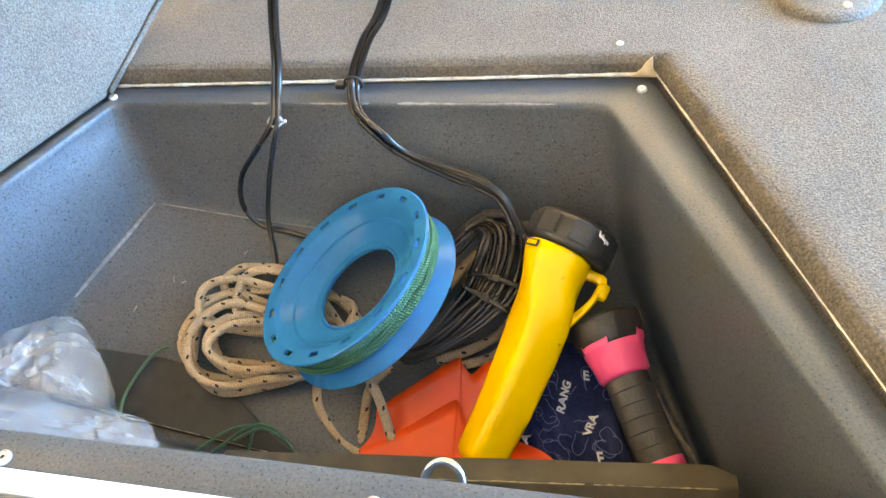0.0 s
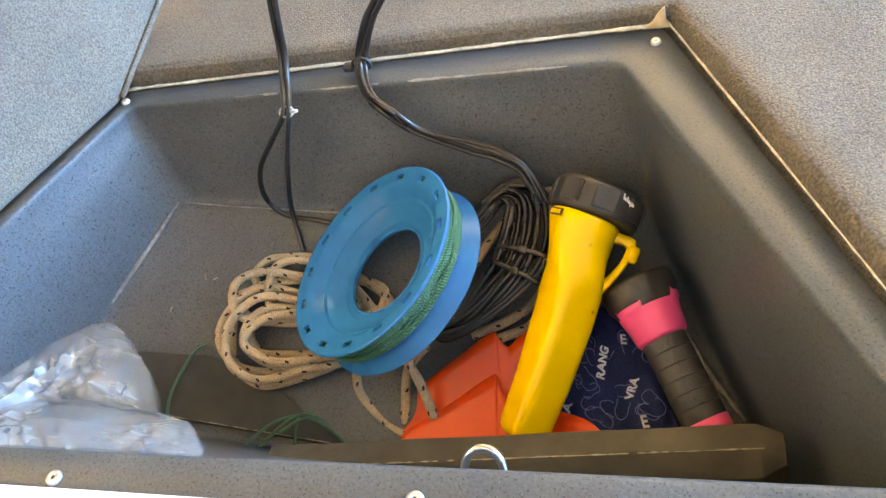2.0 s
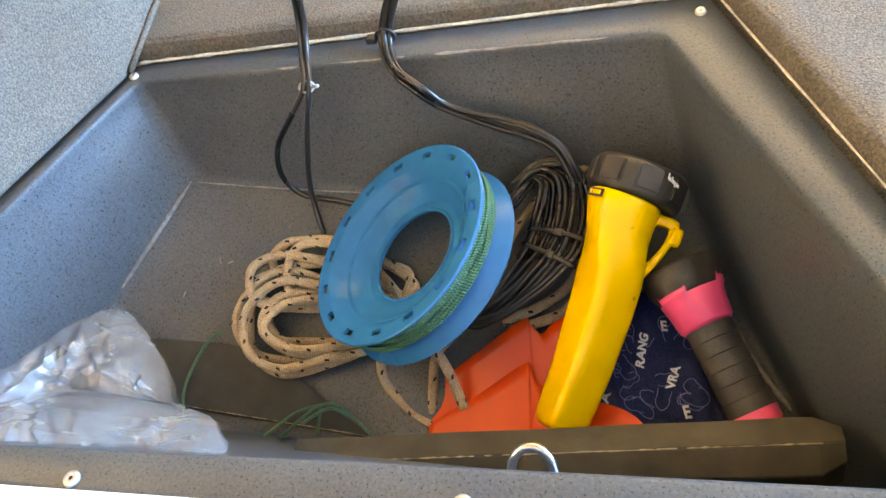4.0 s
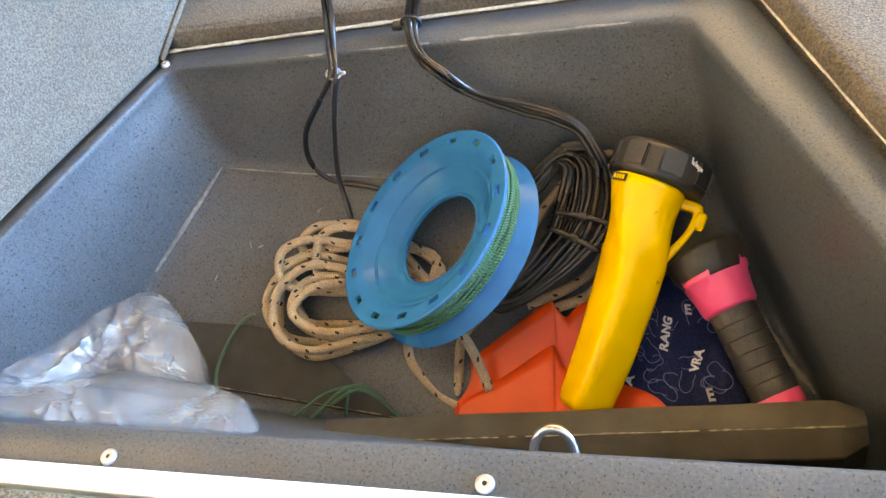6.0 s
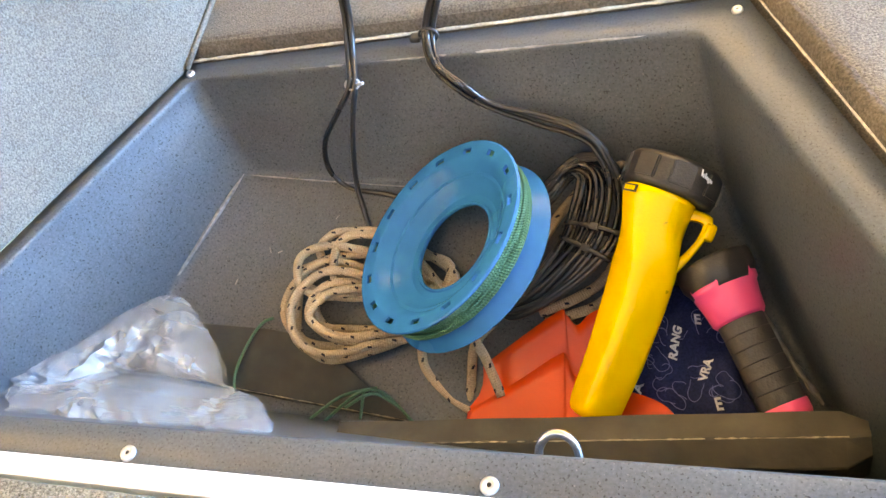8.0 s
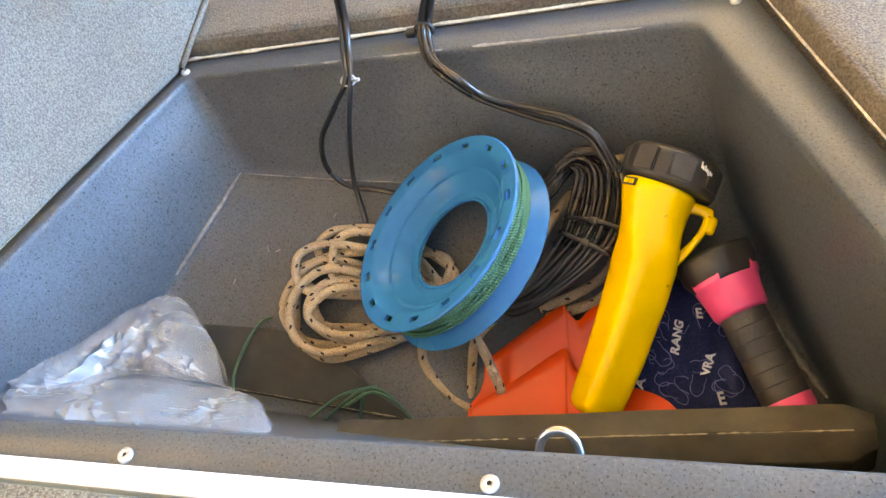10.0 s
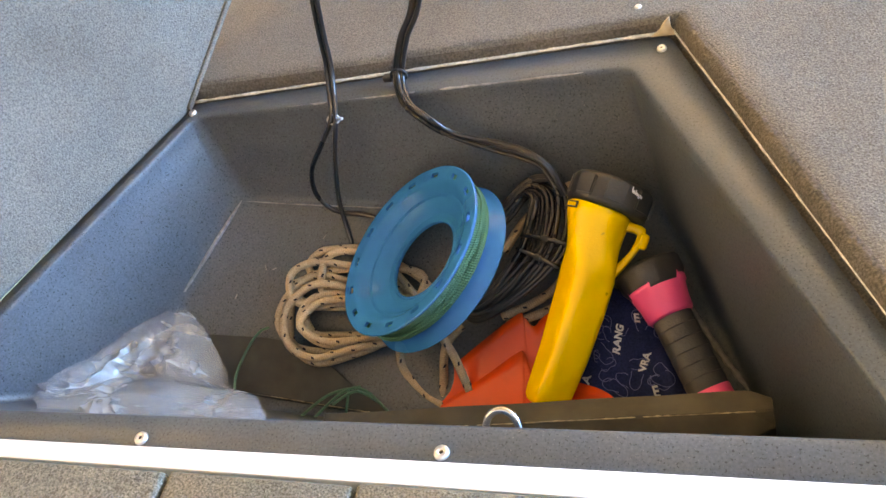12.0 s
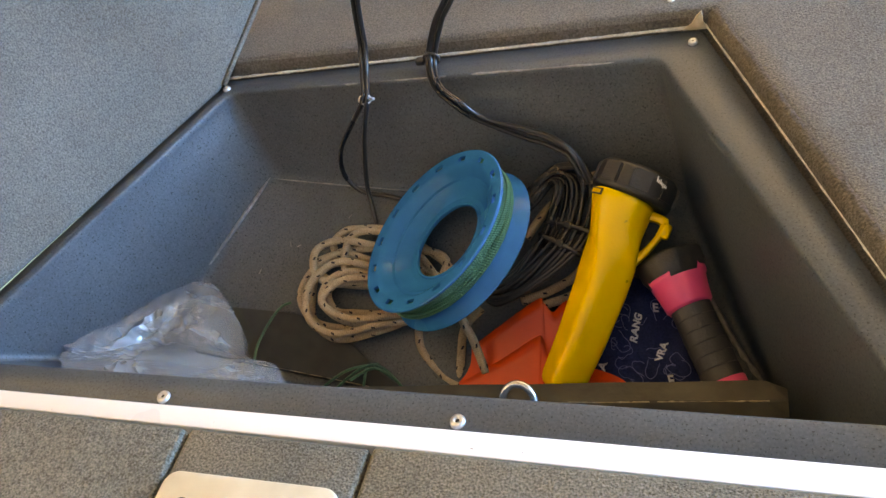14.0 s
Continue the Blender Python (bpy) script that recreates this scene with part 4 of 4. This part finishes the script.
def cloth():
    base = empty("cloth", Matrix.Translation((0.1, 0.17, floor_z(0.1, 0.17))))
    nx, ny = 46, 40
    def height(x, y):
        h = 0.028 + 0.010 * noise.noise((x * 26, y * 26, 1.3)) + 0.009 * abs(noise.noise((x * 60 + y * 20, y * 34, 4.1))) + 0.004 * math.exp(-((x - 0.085) / 0.03) ** 2)
        return floor_z(x, y) + max(0.004, h)
    verts, faces = [], []
    for i in range(nx):
        for j in range(ny):
            u, v = i / (nx - 1), j / (ny - 1)
            x = 0.030 + (0.114 - 0.036 * v) * u + 0.006 * math.sin(9 * v)
            y = 0.105 + 0.150 * v + 0.008 * math.sin(7 * u + 1)
            verts.append((x, y, height(x, y)))
    for i in range(nx - 1):
        for j in range(ny - 1):
            faces.append((i * ny + j, (i + 1) * ny + j, (i + 1) * ny + j + 1, i * ny + j + 1))
    ob = part("fabric", mesh_from("fabric", verts, faces), M_CLOTH, base)
    mod = ob.modifiers.new("thickness", "SOLIDIFY")
    mod.thickness, mod.offset = 0.0015, -1
    # printed letters, laid onto the folds
    for text, x, y, ang, size in (("VRA", 0.0960, 0.177, 76, 0.0098), ("RANG", 0.0725, 0.190, 82, 0.0088), ("E", 0.1045, 0.157, 20, 0.0115), ("VRA", 0.042, 0.150, 72, 0.0105), ("E", 0.086, 0.216, 10, 0.0105)):
        cu = bpy.data.curves.new("print", "FONT")
        cu.body, cu.size, cu.offset = text, size, 0.00035
        tmp = new("print", cu)
        bpy.context.view_layer.update()
        me = bpy.data.meshes.new_from_object(tmp.evaluated_get(bpy.context.evaluated_depsgraph_get()))
        bpy.data.objects.remove(tmp)
        bm = bmesh.new()
        bm.from_mesh(me)
        bmesh.ops.subdivide_edges(bm, edges=[e for e in bm.edges if e.calc_length() > 0.003], cuts=3, use_grid_fill=True)
        bmesh.ops.triangulate(bm, faces=bm.faces)
        c, s = math.cos(radians(ang)), math.sin(radians(ang))
        for v in bm.verts:
            px, py = v.co.x, v.co.y
            wx, wy = x + px * c - py * s, y + px * s + py * c
            v.co = Vector((wx, wy, height(wx, wy) + 0.0011))
        bm.to_mesh(me)
        bm.free()
        part("print", me, M_PRINT, base, "white printed letters")
    rnd = random.Random(3)
    for k in range(34):
        cx, cy, r = rnd.uniform(0.048, 0.112), rnd.uniform(0.126, 0.225), rnd.uniform(0.0035, 0.009)
        a0 = rnd.uniform(0, 6.28)
        pts = []
        for a in np.linspace(a0, a0 + rnd.uniform(2.5, 5.5), 26):
            rr = r * (1 + 0.35 * math.sin(2 * a + k))
            x, y = cx + rr * math.cos(a), cy + rr * math.sin(a)
            pts.append((x, y, height(x, y) + 0.0006))
        part("print_line", tube("print_line", pts, 0.0003, 5), M_PRINT_LINE, base, "fine pale printed curl")
    return tagged(base, "crumpled navy cloth printed with white letters and curls", "cloth")


cloth()


def cable_coil():
    c = Vector((-0.038, 0.258, -0.120))
    base = empty("cable_coil", frame_matrix(c, (-0.20, -0.36, 0.91), (1, 0, 0)))
    rnd = random.Random(8)
    outer = np.array([(0.0240, 0.0830), (0.0460, 0.0830), (0.0610, 0.0732), (0.0696, 0.0523), (0.0705, 0.0278), (0.0634, 0.0042), (0.0451, -0.0189), (0.0210, -0.0375), (-0.0066, -0.0525),
                      (-0.0300, -0.0560), (-0.0480, -0.0380), (-0.0480, 0.0000), (-0.0300, 0.0350), (0.0000, 0.0650)])
    inner = np.array([(0.0140, 0.0640), (0.0220, 0.0680), (0.0288, 0.0620), (0.0285, 0.0508), (0.0240, 0.0311), (0.0174, 0.0116), (0.0030, -0.0076), (-0.0115, -0.0269), (-0.0240, -0.0370),
                      (-0.0340, -0.0360), (-0.0400, -0.0180), (-0.0360, 0.0050), (-0.0200, 0.0290), (0.0020, 0.0500)])
    for k in range(13):
        q = (k % 9) / 8.0 + rnd.uniform(-0.04, 0.04)
        lift = -0.0048 if k > 8 else 0.0025 * math.sin(k * 2.3)
        ph = rnd.uniform(0, 6.28)
        pts = []
        for i, (o_, n_) in enumerate(zip(outer, inner)):
            w = n_ + (o_ - n_) * (q + 0.022 * math.sin(i * 1.3 + ph))
            pts.append((w[0], w[1], lift + 0.0022 * math.sin(i * 0.9 + ph)))
        part("winding", tube("winding", spline(pts, 7, closed=True), 0.0026, 8, closed=True), M_CABLE, base, local=True)
    for cx, cy, ang in ((0.0430, 0.0190, -0.25), (0.0370, 0.0020, -0.45)):
        ca, sa = math.cos(ang), math.sin(ang)
        pts = [(cx + 0.0245 * math.cos(t) * ca, cy + 0.0245 * math.cos(t) * sa, -0.001 + 0.0094 * math.sin(t)) for t in np.linspace(0, 2 * math.pi, 28)[:-1]]
        tie = part("cable_tie", tube("cable_tie", pts, 0.0025, 6, closed=True), M_SMOKE, base, "smoky nylon cable tie", local=True)
        ob = part("tie_head", slab("tie_head", [(-0.004, -0.003), (0.004, -0.003), (0.004, 0.003), (-0.004, 0.003)], -0.002, 0.003, 0.001), M_SMOKE, tie, "smoky nylon tie head", local=True)
        ob.matrix_basis = pose(cx + 0.006 * ca, cy + 0.006 * sa, 0.0085, 0, 0, math.degrees(ang))
    return tagged(base, "coil of thin black cable bound with nylon ties", "cable coil")


cable_coil()


def cables():
    # two runs that hang over the back edge of the locker
    base = empty("cable", Matrix.Translation((-0.135, 0.40, 0.012)))
    for k, (dx, dz) in enumerate(((-0.004, 0.0), (0.0, 0.003), (0.004, 0.0))):
        pts = [(0.02 + dx, 0.44, 0.42 + dz), (-0.055 + dx, 0.420, 0.20 + dz), (-0.092 + dx, 0.405, 0.090 + dz), (-0.118 + dx, 0.400, 0.050 + dz), (-0.136 + dx, 0.395, 0.012 + dz), (-0.128 + dx, 0.370, -0.002 + dz),
               (-0.106 + dx * 1.3, 0.352, -0.010 + dz), (-0.084 + dx * 1.2, 0.350, -0.033 + dz), (-0.040 + dx, 0.347, -0.052 + dz + dx * 1.3), (-0.012 + dx, 0.335, -0.053 + dz + dx), (0.010 + dx, 0.325, -0.068 + dz), (0.026 + dx, 0.300, -0.105), (0.020 + dx, 0.265, -0.128)]
        part("lead", tube("lead", spline(pts, 10), 0.0025, 10), M_CABLE, base)
    clip = [(-0.136 + 0.0085 * math.cos(t), 0.394, 0.011 + 0.007 * math.sin(t)) for t in np.linspace(0, 2 * math.pi, 20)[:-1]]
    part("cable_tie", tube("cable_tie", clip, 0.0013, 6, closed=True), M_BLACK, base, "black nylon tie holding the leads")
    part("tie_mount", slab("tie_mount", [(-0.154, 0.391), (-0.145, 0.391), (-0.145, 0.399), (-0.154, 0.399)], 0.005, 0.011, 0.0015), M_BLACK, base)
    tagged(base, "three black cables tied together over the locker edge", "cable")
    base = empty("cable", Matrix.Translation((-0.197, 0.345, 0.004)))
    up = [(-0.130, 0.44, 0.42), (-0.170, 0.415, 0.20), (-0.195, 0.397, 0.080), (-0.204, 0.392, 0.035), (-0.204, 0.372, 0.012), (-0.197, 0.345, 0.004)]
    for k, (dx, tail) in enumerate(((-0.0026, [(-0.220, 0.340, -0.022), (-0.246, 0.335, -0.055), (-0.254, 0.330, -0.088), (-0.240, 0.326, -0.110), (-0.205, 0.320, -0.112), (-0.16, 0.312, -0.118)]),
                                    (0.0026, [(-0.203, 0.336, -0.020), (-0.216, 0.332, -0.054), (-0.226, 0.322, -0.094), (-0.222, 0.304, -0.122), (-0.214, 0.285, -0.138)]))):
        part("lead", tube("lead", spline([(x + dx, y, z) for x, y, z in up] + tail, 10), 0.0026, 10), M_CABLE, base)
    tie = [(-0.197 + 0.0068 * math.cos(t), 0.345 + 0.0035 * math.sin(t), 0.004 + 0.003 * math.sin(t)) for t in np.linspace(0, 2 * math.pi, 20)[:-1]]
    part("cable_tie", tube("cable_tie", tie, 0.0011, 6, closed=True), M_TIE, base, "pale nylon tie")
    part("tie_tail", tube("tie_tail", [(-0.191, 0.343, 0.005), (-0.184, 0.341, 0.008)], 0.0016, 6), M_TIE, base, "cut end of the pale tie")
    tagged(base, "pair of black cables hanging into the locker with a pale tie", "cable")


cables()


def plastic_bag():
    base = empty("plastic_bag", Matrix.Translation((-0.38, 0.13, floor_z(-0.38, 0.13))))

    def ridge(p, sc, seed):
        return 1 - 2 * abs(noise.noise((p[0] * sc + seed, p[1] * sc * 0.8 - seed, p[2] * sc * 0.6 + seed)))

    def film(name, top, bottom, nu, nv, bulge, seed, amp=1.0, label=""):
        a, b = spline(top, 24), spline(bottom, 24)
        pick = [np.array([np.interp(i / (nu - 1), np.linspace(0, 1, len(c)), c[:, k]) for k in range(3)]) for c in (a, b) for i in range(nu)]
        verts = []
        for i in range(nu):
            for j in range(nv):
                v = j / (nv - 1)
                p = pick[i] + (pick[nu + i] - pick[i]) * v
                w = math.sin(math.pi * v) ** 0.6
                q = p + 0.018 * np.array([noise.noise((p[0] * 18, p[1] * 18, seed)), noise.noise((p[0] * 18, p[1] * 18, seed + 5)), 0])
                u = i / (nu - 1)
                h = 0.0120 * (0.5 - abs(noise.noise((u * 8 + 1.5 * v + seed, v * 1.6, seed)))) + 0.0085 * (0.5 - abs(noise.noise((u * 19 - 2.5 * v, v * 3.2 + seed, seed + 3)))) + 0.0009 * ridge(q, 48, seed) + 0.0006 * ridge(q, 130, seed + 4) - 0.005
                verts.append(p + np.array((0.1, -0.35, 0.93)) * (bulge * w * math.sin(math.pi * min(1, i / (nu - 1) * 1.0)) ** 0.4 + h * amp * (0.35 + 0.65 * w)))
        faces = [(i * nv + j, (i + 1) * nv + j, (i + 1) * nv + j + 1, i * nv + j + 1) for i in range(nu - 1) for j in range(nv - 1)]
        me = mesh_from(name, verts, [t for a, b, c, d in faces for t in (((a, b, c), (a, c, d)) if (a * 7 + b * 3) % 5 < 2 else ((a, b, d), (b, c, d)))])
        me.set_sharp_from_angle(angle=radians(24))
        return part(name, me, M_FILM, base, label)

    top = [(-0.499, 0.088, -0.088), (-0.474, 0.125, -0.104), (-0.446, 0.184, -0.126), (-0.412, 0.214, -0.138), (-0.372, 0.192, -0.138), (-0.344, 0.164, -0.145), (-0.316, 0.124, -0.142)]
    fold = [(-0.478, 0.074, -0.088), (-0.452, 0.090, -0.104), (-0.425, 0.118, -0.124), (-0.392, 0.118, -0.120), (-0.362, 0.115, -0.116), (-0.335, 0.118, -0.128), (-0.309, 0.119, -0.138)]
    film("film", top, fold, 130, 46, 0.014, 1.7, 1.2)
    film("film_layer", [(x + 0.010, y - 0.012, z - 0.010) for x, y, z in top], [(x, y + 0.006, z - 0.014) for x, y, z in fold], 90, 34, 0.004, 7.3, 1.2)
    lip = [(-0.496, 0.086, -0.090), (-0.455, 0.092, -0.100), (-0.420, 0.116, -0.118), (-0.362, 0.114, -0.112), (-0.312, 0.119, -0.134), (-0.274, 0.103, -0.112), (-0.228, 0.081, -0.080), (-0.196, 0.054, -0.058)]
    hem = [(x, 0.018, -0.034) for x in (-0.405, -0.372, -0.335, -0.290, -0.250, -0.222, -0.200, -0.172)]
    film("film_neck", lip, hem, 130, 40, 0.022, 5.2, 1.5)
    film("film_hem", [(x, y - 0.004, z - 0.006) for x, y, z in lip], [(x - 0.01, y, z - 0.004) for x, y, z in hem], 90, 30, 0.014, 9.9, 1.3)
    return tagged(base, "crumpled clear polythene bag lying on the locker floor", "plastic bag")


plastic_bag()


def floor_sheet():
    """A thin smooth board that lies on the locker's floor, with a pale chipped front edge."""
    base = empty("floor_sheet", Matrix.Translation((-0.28, 0.16, floor_z(-0.28, 0.16))))
    bm = slab("sheet", [(-0.3960, 0.1925), (-0.3048, 0.1940), (-0.2690, 0.1914), (-0.2281, 0.1738), (-0.1872, 0.1483), (-0.1503, 0.1316), (-0.3307, 0.1402), (-0.4100, 0.1440)], 0.0006, 0.0060, 0.0006, 1)
    for v in bm.verts:
        v.co.z += floor_z(v.co.x, v.co.y)
    for f in bm.faces:
        f.smooth = False
    part("sheet", bm, M_SHEET, base)
    edge = [(x, 0.1402 - 0.0476 * (x + 0.3307) - 0.0003) for x in np.linspace(-0.345, -0.153, 70)]
    part("chipped_edge", tube("chipped_edge", [(x, y, floor_z(x, y) + 0.0058) for x, y in edge], [0.0008 * random.choice((0.3, 0.6, 0.8, 1.0)) for _ in edge], 5), M_WORN, base, "pale chipped front edge")
    return tagged(base, "thin dark smooth board lying on the locker floor", "board")


floor_sheet()


def green_threads():
    base = empty("cord_scrap", Matrix.Translation((-0.32, 0.15, floor_z(-0.32, 0.15))))
    z = lambda x, y, h: (x, y, floor_z(x, y) + h + 0.0065)
    part("strand", tube("strand", spline([z(-0.322, 0.128, 0.018), z(-0.327, 0.146, 0.012), z(-0.326, 0.164, 0.007), z(-0.317, 0.186, 0.005), z(-0.309, 0.198, 0.003), z(-0.301, 0.203, 0.001)], 10), 0.0015, 8), M_GREEN, base)
    tagged(base, "short green cord scrap on the locker floor", "cord")
    base = empty("cord_scrap", Matrix.Translation((-0.19, 0.13, floor_z(-0.19, 0.13))))
    for run in (((-0.255, 0.112, 0.01), (-0.215, 0.135, 0.022), (-0.185, 0.150, 0.012)), ((-0.235, 0.115, 0.012), (-0.200, 0.140, 0.020), (-0.178, 0.145, 0.016), (-0.150, 0.128, 0.006)),
                ((-0.195, 0.143, 0.018), (-0.200, 0.125, 0.008)), ((-0.21, 0.128, 0.02), (-0.185, 0.141, 0.022), (-0.165, 0.139, 0.008))):
        part("strand", tube("strand", spline([z(*p) for p in run], 10), 0.0015, 8), M_GREEN, base)
    tagged(base, "tangle of green cord ends on the locker floor", "cord")


green_threads()


# ==== things on the deck ====
def plate():
    base = empty("plate", Matrix.Translation((-0.13, -0.10, 0.010)))
    pts = []
    for cx, cy, a0 in ((-0.195, -0.080, 90), (-0.195, -0.150, 180), (-0.075, -0.147, 270), (-0.075, -0.077, 0)):
        for k in range(6):
            a = radians(a0 + 18 * k)
            pts.append((cx + 0.012 * math.cos(a), cy + 0.012 * math.sin(a)))
    part("cover", slab("cover", pts, 0.008, 0.0145, 0.0015), M_CREAM, base)
    ring = [(-0.183 + 0.006 * math.cos(t), -0.094 + 0.006 * math.sin(t), 0.0148) for t in np.linspace(0, 2 * math.pi, 24)[:-1]]
    part("screw_recess", tube("screw_recess", ring, 0.0006, 6, closed=True), M_BLACK, base, "dark recessed screw outline")
    return tagged(base, "cream plastic cover plate screwed onto the carpet", "plate")


plate()

disc = part("round_cover", revolve("round_cover", [(0, 0.013), (0.036, 0.013), (0.041, 0.011), (0.043, 0.006), (0.043, -0.004)], 48), M_CARPET)
disc.location = (0.266, 0.516, 0.014)
part("cover_screw", revolve("cover_screw", [(0, 0.0142), (0.002, 0.0142), (0.0034, 0.0138), (0.0042, 0.0125)], 16), M_RIVET, disc, "small steel screw", local=True).location = (0.012, -0.026, 0.0)
tagged(disc, "round carpeted cover set into the deck", "cover")

screw = part("screw", revolve("screw", [(0, 0.0010), (0.0008, 0.0010), (0.0012, 0.0014), (0.0026, 0.001), (0.0034, 0)], 16), M_RIVET)
screw.location = (0.0957, 0.4437, 0.0202)
tagged(screw, "small pan-head screw in the carpet", "screw")
